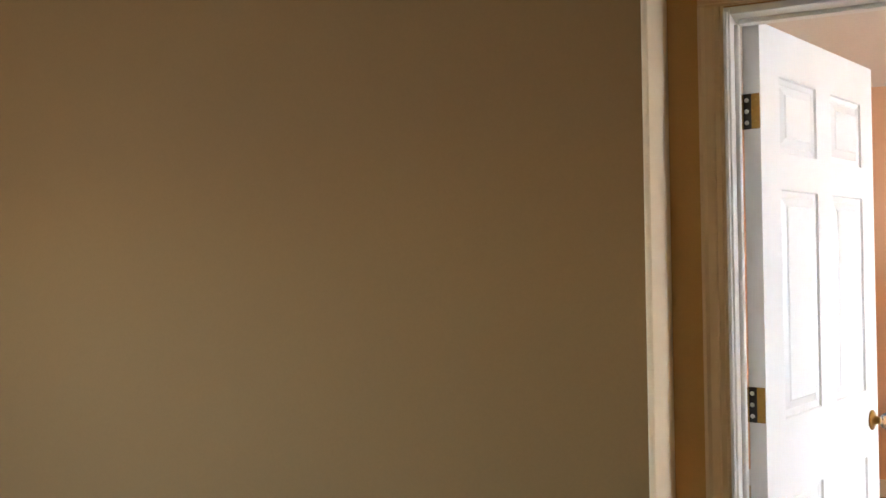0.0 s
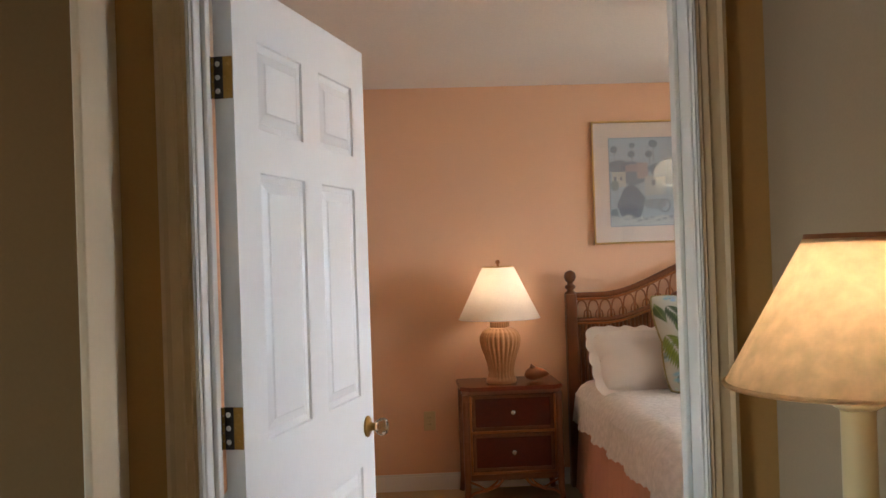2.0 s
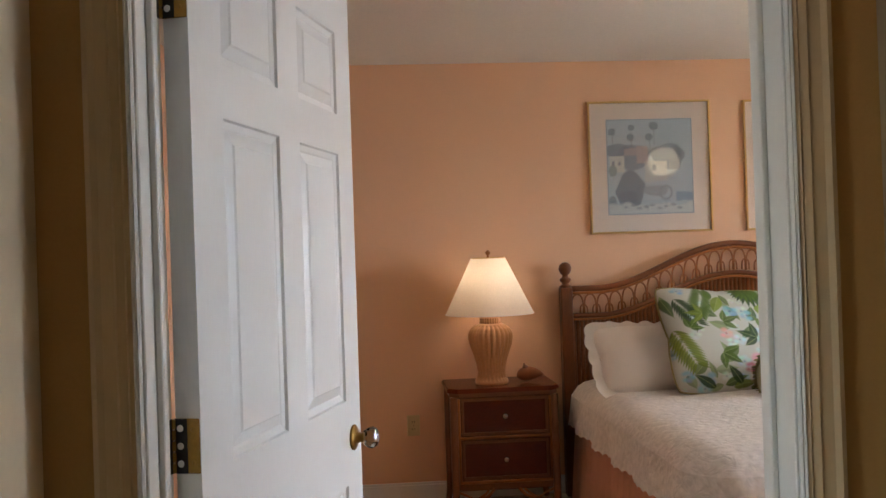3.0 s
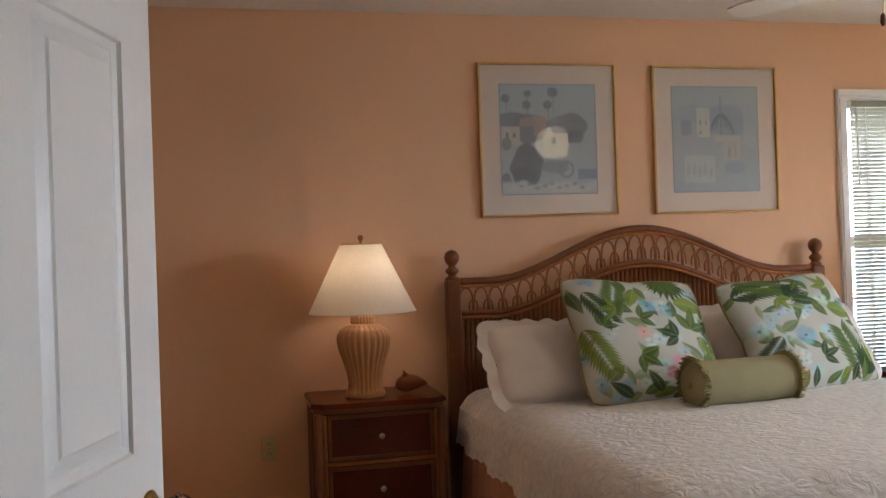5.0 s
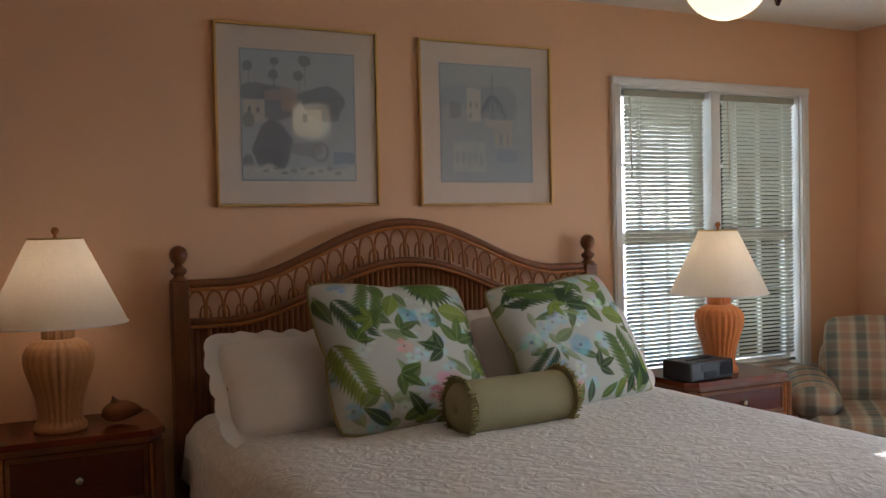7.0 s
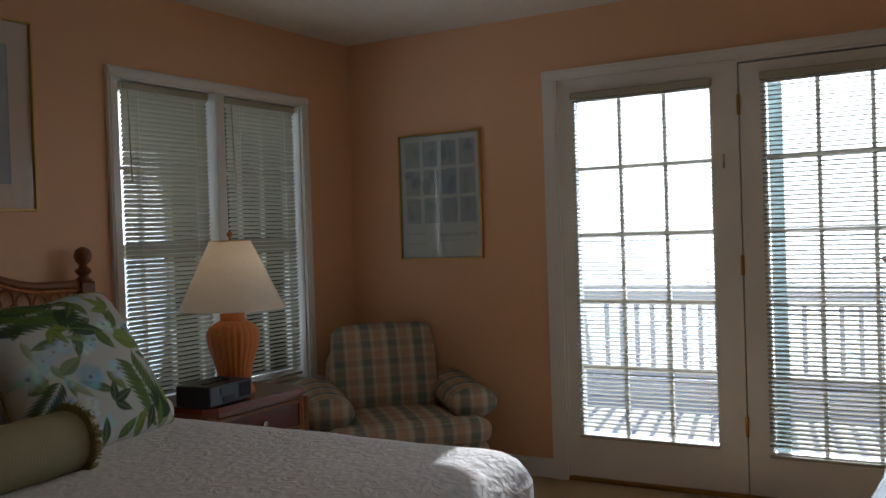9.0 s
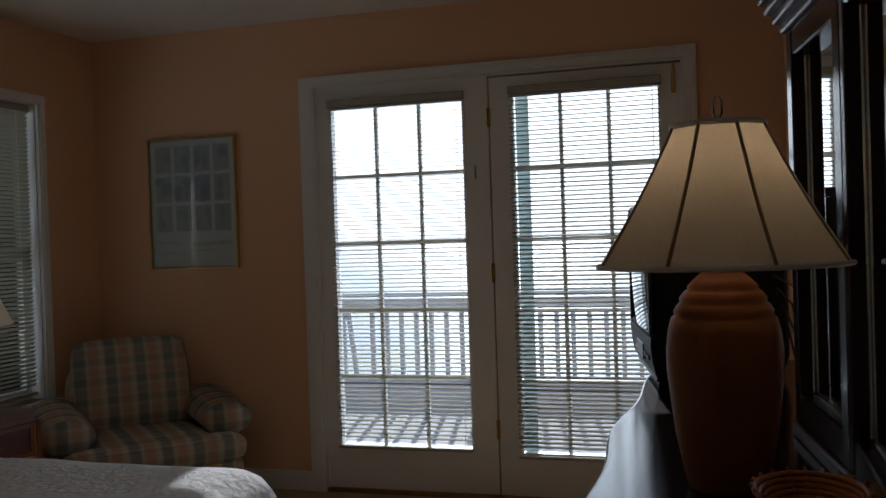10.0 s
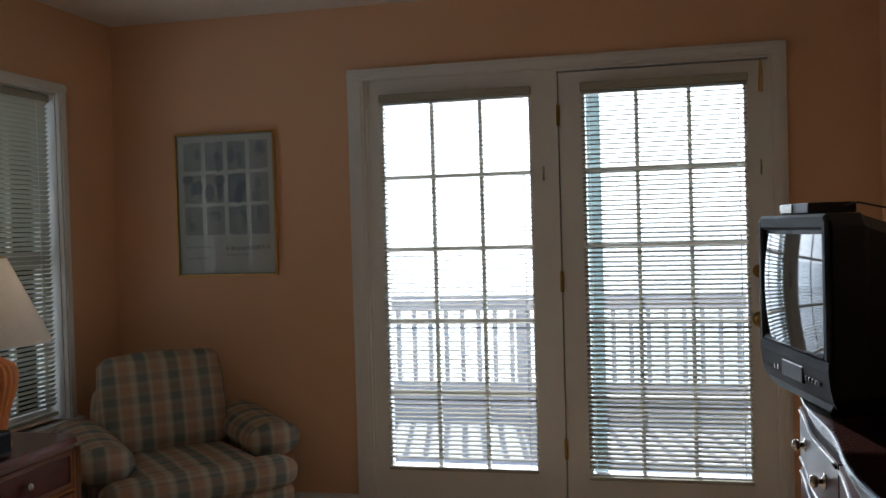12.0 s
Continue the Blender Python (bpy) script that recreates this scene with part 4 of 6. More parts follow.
    for _ in range(44):
        leaf(rng.random(), rng.random(), rng.random() * 6.28, 0.12 + 0.10 * rng.random(), 0.024 + 0.022 * rng.random(), rng.choice(((104, 120, 66), (126, 140, 96), (88, 108, 62), (146, 158, 122))))
    for _ in range(14):
        blossom(rng.random(), rng.random(), 0.04 + 0.03 * rng.random(), rng.choice((sky_blue, (150, 184, 196), (190, 206, 202))), (110, 140, 160))
    if seed == 3:
        for x, y, r in ((0.5, 0.70, 0.07), (0.62, 0.66, 0.06), (0.22, 0.10, 0.07), (0.08, 0.13, 0.06), (0.92, 0.86, 0.06), (0.15, 0.93, 0.06), (0.68, 0.34, 0.06), (0.5, 0.10, 0.05)):
            blossom(x, y, r, rng.choice((blue, sky_blue)), (88, 112, 150))
        blossom(0.42, 0.49, 0.06, pink, red)
        blossom(0.66, 0.22, 0.12, pink, red)
        blossom(0.56, 0.19, 0.06, red, (120, 30, 50))
        small_frond(0.72, 1.0, -1.57, 0.30, dark)
        frond(0.70, 0.99, -1.5, 0.24, mid)
        feather(0.36, 1.0, -1.9, 0.34, mid)
        feather(0.10, 0.84, -1.1, 0.30, dark)
        feather(0.03, 0.55, -1.2, 0.36, lime)
        leaf(0.70, 0.73, -0.05, 0.28, 0.075, lime)
        leaf(0.45, 0.86, -2.0, 0.2, 0.05, lime)
        for x, y, a, z, c in ((0.42, 0.6, 0.4, 0.13, mid), (0.95, 0.62, -1.0, 0.16, dark), (0.78, 0.52, 1.3, 0.18, mid), (0.16, 0.55, 0.9, 0.12, mid), (0.36, 0.32, -0.6, 0.15, mid), (0.66, 0.46, 2.8, 0.15, dark), (0.86, 0.34, 0.6, 0.13, lime), (0.28, 0.68, 3.0, 0.12, lime)):
            sprig(x, y, a, z, c)
        for k in range(9):
            leaf(0.28 + 0.07 * k, 0.03 + 0.02 * (k % 2), 0.5 - 0.12 * k + (2.0 if k % 3 == 0 else 0), 0.2, 0.04, (dark, mid, lime)[k % 3])
    else:
        for x, y, r in ((0.42, 0.42, 0.09), (0.62, 0.42, 0.08), (0.10, 0.52, 0.08), (0.20, 0.32, 0.07), (0.88, 0.66, 0.06), (0.30, 0.62, 0.06), (0.52, 0.60, 0.05)):
            blossom(x, y, r, rng.choice((blue, sky_blue)), (88, 112, 150))
        blossom(0.94, 0.92, 0.06, pink, red)
        blossom(0.74, 0.09, 0.07, pink, red)
        blossom(0.30, 0.14, 0.06, pink, red)
        feather(0.05, 0.84, 0.15, 0.44, dark)
        feather(0.10, 0.95, -0.3, 0.34, mid)
        small_frond(0.46, 0.88, -1.0, 0.22, dark)
        feather(0.80, 0.02, 1.75, 0.42, mid)
        small_frond(0.86, 0.05, 1.3, 0.30, dark)
        feather(0.24, 0.44, -2.4, 0.28, dark)
        leaf(0.46, 0.74, -0.35, 0.22, 0.05, dark)
        leaf(0.70, 0.62, -0.25, 0.27, 0.075, lime)
        leaf(0.60, 0.68, -1.1, 0.16, 0.04, mid)
        for x, y, a, z, c in ((0.82, 0.82, 2.2, 0.15, lime), (0.36, 0.76, -1.2, 0.12, lime), (0.94, 0.46, 1.9, 0.13, mid), (0.5, 0.24, 0.3, 0.14, dark), (0.12, 0.16, 1.0, 0.17, mid), (0.62, 0.92, -2.4, 0.14, mid), (0.9, 0.2, 0.2, 0.12, lime)):
            sprig(x, y, a, z, c)
        for k in range(8):
            leaf(0.05 + 0.11 * k, 0.02, 0.6 + 0.25 * (k % 4), 0.17, 0.035, (dark, mid, lime)[k % 3])
    return img


def cushion_side(n, w, h, thick, side, ear=0.10, seed=0):
    """One face of a stuffed cushion in its xz plane: pinched corners, creased edges."""
    t = np.linspace(-1, 1, n)
    a, b = np.meshgrid(t, t)
    fill = np.clip(1 - np.abs(a) ** 2.6, 0, 1) ** 0.55 * np.clip(1 - np.abs(b) ** 2.6, 0, 1) ** 0.55
    pull = 1 - ear * (1 - np.abs(a * b) ** 0.6) * np.maximum(np.abs(a), np.abs(b)) ** 3 - 0.075 * np.abs(a * b) ** 4
    x, z = a * w / 2 * pull, b * h / 2 * pull
    wr = np.array([[noise.noise((p * 2.6 + seed, q * 2.6, side)) for p in t] for q in t]) if n <= 64 else np.kron(np.array([[noise.noise((p * 2.6 + seed, q * 2.6, side)) for p in np.linspace(-1, 1, 40)] for q in np.linspace(-1, 1, 40)]), np.ones((n // 40 + 1, n // 40 + 1)))[:n, :n]
    if n > 64:
        k = n // 40 + 1
        ker = np.ones(k * 2 + 1) / (k * 2 + 1)
        pad = np.pad(wr, k, mode="edge")
        wr = np.apply_along_axis(lambda r: np.convolve(r, ker, "valid"), 1, pad)
        wr = np.apply_along_axis(lambda r: np.convolve(r, ker, "valid"), 0, wr)
    y = -side * (thick / 2 * fill + 0.010 * wr * fill)
    return np.stack([x, y, z], -1)


def floral_pillow(m, seed, w=0.62, h=0.60):
    p = thing("throw_pillow", "square floral throw pillow with green leaves on off-white cotton", "pillow", m, "floral throw pillows")
    n = 280
    col = floral(n, seed)
    grid_mesh("front", cushion_side(n, w, h, 0.19, 1, seed=seed), PRINT, p, col)
    grid_mesh("back", cushion_side(60, w, h, 0.15, -1, seed=seed), PRINT, p, floral(60, seed + 9), flip=True)
    t = np.linspace(-1, 1, 50)
    edge = [(a, -1) for a in t] + [(1, b) for b in t[1:]] + [(-a, 1) for a in t[1:]] + [(-1, -b) for b in t[1:-1]]
    pts = []
    for a, b in edge:
        pull = 1 - 0.10 * (1 - abs(a * b) ** 0.6) - 0.075 * abs(a * b) ** 4
        pts.append((a * w / 2 * pull, 0, b * h / 2 * pull))
    part("welt", tube(pts, 0.006, 6, True), OLIVE, p, "olive corded edge", True)
    return p


def white_pillow(m, w=0.78, h=0.50):
    p = thing("bed_pillow", "white cotton pillow with a scalloped ruffled border", "pillow", m, "white bed pillows")
    grid_mesh("front", cushion_side(60, w, h, 0.2, 1, 0.05), LINEN, p)
    grid_mesh("back", cushion_side(60, w, h, 0.14, -1, 0.05), LINEN, p, flip=True)
    loop = rounded_loop(w / 2 - 0.015, h / 2 - 0.015, 0.03, 420)
    rows = []
    for f in (0, 0.5, 1.0):
        rows.append([(x + nx * f * (0.048 + 0.010 * abs(math.sin(s * 34))), 0.006 * math.sin(s * 60) * f + 0.01 * f * noise.noise((s * 4, 0, 0)), y + ny * f * (0.048 + 0.010 * abs(math.sin(s * 34)))) for x, y, nx, ny, s in loop])
    grid_mesh("ruffle", np.array(rows), LINEN, p, wrap=True)
    return p


def bolster(m, length=0.43, r=0.09):
    b = thing("bolster", "sage green ribbed bolster with olive fringe at both ends", "pillow", m)
    bm = lathe([(r * 0.94, -length / 2), (r, -length / 2 + 0.02)] + [(r * (1.0 + 0.012 * math.sin(i)), -length / 2 + 0.02 + (length - 0.04) * i / 20) for i in range(1, 20)] + [(r, length / 2 - 0.02), (r * 0.94, length / 2)], 40, cap=False)
    part("cover", bm, RIB, b, "sage green ribbed cover", True)
    rng = random.Random(4)
    for s in (-1, 1):
        part("end_panel", lathe([(r * 0.94, 0), (r * 0.8, s * 0.012), (r * 0.4, s * 0.018), (0.012, s * 0.014), (0.004, s * 0.012)], 32, cap=False), RIB, b, smooth=True, m=pose(0, 0, s * length / 2))
        part("button", lathe([(0.016, -0.004), (0.016, 0.004), (0.008, 0.008)], 16), OLIVE, b, "covered button", True, pose(0, 0, s * (length / 2 + 0.014)))
        bm = bmesh.new()
        for i in range(230):
            a = 2 * math.pi * i / 230 + rng.uniform(-0.02, 0.02)
            ro = r + rng.uniform(0.010, 0.024)
            dz = s * rng.uniform(-0.012, 0.022)
            ca, sa = math.cos(a), math.sin(a)
            add_tube(bm, [(ca * (r - 0.004), sa * (r - 0.004), s * (length / 2 - 0.008)), (ca * (r + 0.014), sa * (r + 0.014), s * (length / 2 - 0.004)), (ca * ro, sa * ro, s * length / 2 + dz)], [0.004, 0.0042, 0.002], 4)
        tagged(part("fringe", bm, OLIVE, b, "olive cut fringe"), kind="stuff")
    return b


RIB = material("sage_ribbed_cotton", lin(152, 144, 110), 0.9, grain=0.05, grain_scale=220, stain=0.04, stain_scale=7, spec=0.1)
_nd, _ln = RIB.node_tree.nodes, RIB.node_tree.links
_tc, _wv, _bp = _nd.new("ShaderNodeTexCoord"), _nd.new("ShaderNodeTexWave"), _nd.new("ShaderNodeBump")
_wv.bands_direction = "Z"
_wv.inputs["Scale"].default_value = 32
_bp.inputs["Strength"].default_value, _bp.inputs["Distance"].default_value = 0.16, 0.003
_ln.new(_tc.outputs["Object"], _wv.inputs["Vector"])
_ln.new(_wv.outputs["Fac"], _bp.inputs["Height"])
_ln.new(_bp.outputs[0], _nd["Principled BSDF"].inputs["Normal"])

floral_pillow(pose(1.74, 6.12, 0.90, -30, 4, 10), 3, 0.70, 0.59)
floral_pillow(pose(2.48, 6.14, 0.89, -30, -3, 13), 8, 0.70, 0.57)
white_pillow(pose(1.48, 6.26, 0.805, -42, 2, 4), 0.74, 0.40)
white_pillow(pose(2.56, 6.36, 0.82, -40, 0, -4), 0.74, 0.40)
bolster(pose(2.012, 5.82, 0.752, 0, 90, 5))


# ---- nightstands ----
def nightstand(label, m, w=0.59, d=0.42, h=0.70):
    ns = thing("nightstand", label, "nightstand", m, "nightstands beside the bed")
    bm = bmesh.new()
    c = 0.05
    outline = [(-w / 2 + c, -d), (w / 2 - c, -d), (w / 2, -d + c), (w / 2, 0), (-w / 2, 0), (-w / 2, -d + c)]
    top = prism(outline, 0.022, "z")
    bmesh.ops.bevel(top, geom=[e for e in top.edges if abs(e.verts[0].co.z - e.verts[1].co.z) < 1e-6 and e.verts[0].co.z > 0.01], offset=0.006, segments=2, affect="EDGES")
    part("top", top, WOOD, ns, m=pose(0, 0, h - 0.022))
    part("top_moulding", prism([(a * 0.965, b * 0.97 - 0.006) for a, b in outline], 0.022, "z"), WOODX, ns, m=pose(0, 0, h - 0.044))
    iw, id_ = w / 2 - 0.03, d - 0.03
    part("body", boxes([((-iw, -id_, 0.17), (-iw + 0.012, -0.012, h - 0.044)), ((iw - 0.012, -id_, 0.17), (iw, -0.012, h - 0.044)), ((-iw, -0.012, 0.17), (iw, 0.0, h - 0.044)), ((-iw + 0.012, -id_, 0.17), (iw - 0.012, -0.012, 0.185))]), WOOD, ns)
    for sx in (-1, 1):
        for y in (-id_ - 0.004, -0.022):
            part("leg", tube([(sx * (iw + 0.012), y, 0), (sx * (iw + 0.002), y, 0.09), (sx * iw, y, 0.18), (sx * iw, y, h - 0.044)], [0.016, 0.019, 0.021, 0.021], 10), WOODX, ns, smooth=True)
        part("cane_trim", tube([(sx * (iw - 0.026), -id_ - 0.014, 0.19), (sx * (iw - 0.026), -id_ - 0.014, h - 0.05)], 0.007, 8), RATTAN, ns, smooth=True)
    zs = ((0.195, 0.405), (0.425, h - 0.047))
    for z0, z1 in zs:
        dr = part("drawer", box((-iw + 0.034, -id_ - 0.012, z0), (iw - 0.034, -0.05, z1), 0.003), WOODD, ns)
        part("drawer_bead", boxes([((-iw + 0.036, -id_ - 0.019, z0 + 0.002), (iw - 0.036, -id_ - 0.012, z0 + 0.020)), ((-iw + 0.036, -id_ - 0.019, z1 - 0.020), (iw - 0.036, -id_ - 0.012, z1 - 0.002)), ((-iw + 0.036, -id_ - 0.019, z0 + 0.020), (-iw + 0.052, -id_ - 0.012, z1 - 0.020)), ((iw - 0.052, -id_ - 0.019, z0 + 0.020), (iw - 0.036, -id_ - 0.012, z1 - 0.020))], 0.002), WOODX, dr)
        part("knob", lathe([(0.008, 0), (0.006, 0.008), (0.014, 0.016), (0.016, 0.022), (0.010, 0.028), (0.003, 0.029)], 18), CHROME, dr, "small metal knob", True, pose(0, -id_ - 0.012, (z0 + z1) / 2, 90, 0, 0))
    for z in (0.185, 0.415):
        part("rail", tube([(-iw + 0.02, -id_ - 0.012, z), (iw - 0.02, -id_ - 0.012, z)], 0.009, 8), RATTAN, ns, smooth=True)
    part("apron", box((-iw + 0.02, -id_ - 0.006, 0.14), (iw - 0.02, -id_ + 0.008, 0.176), 0.003), WOODX, ns)
    for sx in (-1, 1):
        part("brace", tube([(sx * (iw - 0.0), -id_ - 0.006, 0.05), (sx * (iw - 0.04), -id_ - 0.006, 0.075), (sx * (iw - 0.10), -id_ - 0.006, 0.085), (sx * (iw - 0.17), -id_ - 0.006, 0.11), (sx * (iw - 0.2), -id_ - 0.006, 0.145)], 0.008, 8), RATTAN, ns, smooth=True)
        part("brace", tube([(sx * (iw - 0.015), -id_ - 0.006, 0.135), (sx * (iw - 0.06), -id_ - 0.006, 0.115), (sx * (iw - 0.10), -id_ - 0.006, 0.09), (sx * (iw - 0.15), -id_ - 0.006, 0.12), (sx * (iw - 0.17), -id_ - 0.006, 0.14)], 0.006, 8), RATTAN, ns, smooth=True)
    return ns


nightstand("reddish brown wooden nightstand with two drawers beside the bed", pose(0.66, 6.83, 0), h=0.672)
nightstand("reddish brown wooden nightstand below the window", pose(3.60, 6.80, 0), 0.66, 0.46, 0.615)


# ---- bedside lamps ----
def ribbed_lamp(label, m, body_mat):
    lp = thing("table_lamp", label, "lamp", m, "ribbed ceramic bedside lamps")
    prof = [(0.086, 0.0), (0.09, 0.008), (0.088, 0.022), (0.078, 0.034), (0.074, 0.06), (0.082, 0.11), (0.098, 0.16), (0.113, 0.20), (0.12, 0.235), (0.119, 0.262), (0.106, 0.286), (0.082, 0.302), (0.062, 0.312)]
    fine = []
    for (r0, z0), (r1, z1) in zip(prof, prof[1:]):
        fine += [(r0 + (r1 - r0) * k / 3, z0 + (z1 - z0) * k / 3) for k in range(3)]
    fine.append(prof[-1])
    part("body", lathe(fine, 144, 24, 0.075, (0.02, 0.305)), body_mat, lp, smooth=True)
    part("neck", lathe([(0.054, 0.306), (0.056, 0.312), (0.056, 0.338), (0.052, 0.346), (0.03, 0.35)], 144, 24, 0.06), body_mat, lp, smooth=True)
    part("socket", lathe([(0.016, 0.348), (0.016, 0.4), (0.02, 0.405), (0.02, 0.45)], 20), BRASS, lp, "brass socket", True)
    sh = part("shade", shade_cone(0.238, 0.362, 0.092, 0.652), SHADE, lp, "lit white cloth empire shade", True)
    part("rim", ring(0.238, 0.362, 0.0025), LINEN, sh)
    part("rim", ring(0.092, 0.652, 0.0028), GOLD, sh)
    part("harp", tube([(0.016, 0, 0.4), (0.055, 0, 0.45), (0.06, 0, 0.53), (0.04, 0, 0.62), (0, 0, 0.648), (-0.04, 0, 0.62), (-0.06, 0, 0.53), (-0.055, 0, 0.45), (-0.016, 0, 0.4)], 0.002), BRASS, lp)
    for k in range(3):
        a = k * 2.094 + 0.5
        part("spider", tube([(0, 0, 0.648), (0.092 * math.cos(a), 0.092 * math.sin(a), 0.65)], 0.0018, 5), BRASS, lp)
    part("finial", lathe([(0.006, 0.648), (0.007, 0.656), (0.005, 0.664), (0.013, 0.674), (0.014, 0.681), (0.009, 0.69), (0.002, 0.692)], 18), RATTAN, lp, "turned wooden finial", True)
    return lp


ribbed_lamp("lit bedside lamp with a ribbed tan ceramic base and white shade", pose(0.62, 6.60, 0.672) @ Matrix.Diagonal((1, 1, 1.035, 1)), TERRA)
ribbed_lamp("lit lamp with a ribbed orange ceramic base before the window", pose(3.64, 6.55, 0.615) @ Matrix.Diagonal((1, 1, 1.07, 1)), ORANGE)


# ---- shell ornament and clock radio ----
shell = thing("shell_ornament", "small glossy orange-brown shell ornament on the nightstand", "ornament", pose(0.83, 6.60, 0.672, 0, 0, 8))
pts = [(-0.075 + 0.15 * i / 16, 0, 0.034 + 0.012 * math.sin(i / 16 * 3)) for i in range(17)]
part("body", tube(pts, [0.002 + 0.036 * (math.sin(math.pi * (i / 16) ** 0.7) ** 0.8) if 0 < i < 16 else 0.003 for i in range(17)], 20), CLAY, shell, smooth=True)
part("spire", lathe([(0.026, 0), (0.022, 0.012), (0.016, 0.018), (0.014, 0.026), (0.007, 0.03), (0.005, 0.04), (0.002, 0.044)], 18), WOODX, shell, "dark brown spire", True, pose(-0.022, 0, 0.062, 10, -20, 0))

radio = thing("clock_radio", "dark grey clock radio on the nightstand below the window", "radio", pose(3.42, 6.46, 0.615, 0, 0, 6))
part("case", box((-0.145, -0.09, 0.004), (0.145, 0.09, 0.092), 0.008, 2), BLACK, radio)
part("display", box((-0.075, -0.0935, 0.05), (0.035, -0.09, 0.08), 0.001), BLACK, radio, "dark glossy display")
part("speaker_grille", boxes([((0.05 + 0.011 * i, -0.0925, 0.02), (0.056 + 0.011 * i, -0.09, 0.08)) for i in range(8)]), GREYP, radio)
part("tape_slot", box((-0.06, -0.0925, 0.016), (0.02, -0.09, 0.042), 0.001), GREYP, radio)
for i in range(4):
    part("button", box((-0.1 + i * 0.045, -0.03, 0.091), (-0.07 + i * 0.045, -0.01, 0.097), 0.001), GREYP, radio)

outlet = thing("wall_outlet", "ivory plastic duplex outlet on the peach wall", "outlet", pose(0.20, 6.85, 0.42))
part("plate", box((-0.036, -0.006, -0.058), (0.036, 0.0, 0.058), 0.003, 2), IVORY, outlet)
for z in (-0.021, 0.021):
    sock = part("socket_face", box((-0.017, -0.0085, z - 0.014), (0.017, -0.006, z + 0.014), 0.002), IVORY, outlet)
    for x in (-0.006, 0.006):
        part("slot", box((x - 0.0012, -0.0095, z - 0.005), (x + 0.0012, -0.0085, z + 0.005)), BLACK, sock)
part("screw", lathe([(0.003, 0), (0.002, 0.0015)], 8), CHROME, outlet, m=pose(0, -0.006, 0, 90, 0, 0))


# ---- framed pictures ----
def paint_tools(n, m, ground):
    v, u = np.mgrid[0:1:n * 1j, 0:1:m * 1j]
    img = np.empty((n, m, 3))
    img[:] = lin(*ground)[:3]
    rough = np.array([[noise.noise((a * 9, b * 9, 0.5)) for a in np.linspace(0, 1, m)] for b in np.linspace(0, 1, n)])

    def put(mask, col, k=1.0):
        w = np.clip(mask, 0, 1)[..., None] * k
        img[:] = img * (1 - w) + np.array(lin(*col)[:3]) * w

    def rect(a, b, c, d, col, k=0.9):
        put(((u > a) & (u < b) & (v > c + 0.01 * rough) & (v < d + 0.012 * rough)) * 1.0, col, k)

    def blob(a, b, ra, rb, col, k=0.8, ragged=0.5):
        d = ((u - a) / ra) ** 2 + ((v - b) / rb) ** 2 + ragged * rough
        put(np.clip((1 - d) * 6, 0, 1), col, k)

    return u, v, img, put, rect, blob, rough


def art_village(n=110):
    u, v, img, put, rect, blob, rough = paint_tools(n, n, (186, 196, 200))
    put(np.clip((v - 0.45) * 1.2, 0, 1), (196, 206, 214), 0.7)
    for x, y, r in ((0.06, 0.87, 0.055), (0.28, 0.92, 0.045), (0.28, 0.82, 0.05), (0.56, 0.93, 0.06), (0.50, 0.82, 0.045)):
        blob(x, y, r, r * 0.85, (98, 112, 130), 0.85, 0.9)
        rect(x - 0.004, x + 0.006, y - 0.2, y - 0.02, (120, 126, 136), 0.7)
    blob(0.10, 0.68, 0.16, 0.07, (92, 104, 128))
    blob(0.30, 0.60, 0.2, 0.14, (98, 108, 132))
    blob(0.72, 0.62, 0.2, 0.13, (84, 96, 120))
    blob(0.76, 0.52, 0.12, 0.07, (90, 100, 122))
    rect(0.02, 0.20, 0.44, 0.62, (216, 210, 194))
    rect(0.34, 0.48, 0.54, 0.72, (206, 170, 156), 0.7)
    rect(0.20, 0.34, 0.62, 0.70, (196, 160, 150), 0.6)
    rect(0.44, 0.70, 0.34, 0.56, (212, 204, 190), 0.7)
    rect(0.05, 0.08, 0.52, 0.56, (96, 104, 120))
    rect(0.12, 0.15, 0.52, 0.56, (96, 104, 120))
    rect(0.53, 0.57, 0.46, 0.52, (104, 108, 120))
    blob(0.06, 0.46, 0.05, 0.06, (110, 128, 122))
    blob(0.26, 0.26, 0.18, 0.20, (84, 96, 116), 0.9)
    blob(0.22, 0.16, 0.12, 0.09, (74, 88, 108))
    blob(0.04, 0.12, 0.06, 0.08, (92, 104, 120))
    rect(0.80, 1.0, 0.13, 0.22, (110, 138, 172), 0.8)
    d = np.hypot((u - 0.68), (v - 0.22))
    put(np.clip(1 - np.abs(d - 0.07) * 60, 0, 1), (90, 98, 112), 0.8)
    blob(0.55, 0.24, 0.16, 0.06, (140, 140, 148), 0.7)
    put(np.clip((0.11 + 0.04 * rough - v) * 40, 0, 1), (222, 218, 208), 0.85)
    for k in range(9):
        blob(0.2 + 0.08 * k, 0.07 + 0.02 * math.sin(k * 2.1), 0.03, 0.015, (128, 130, 138), 0.7)
    return img


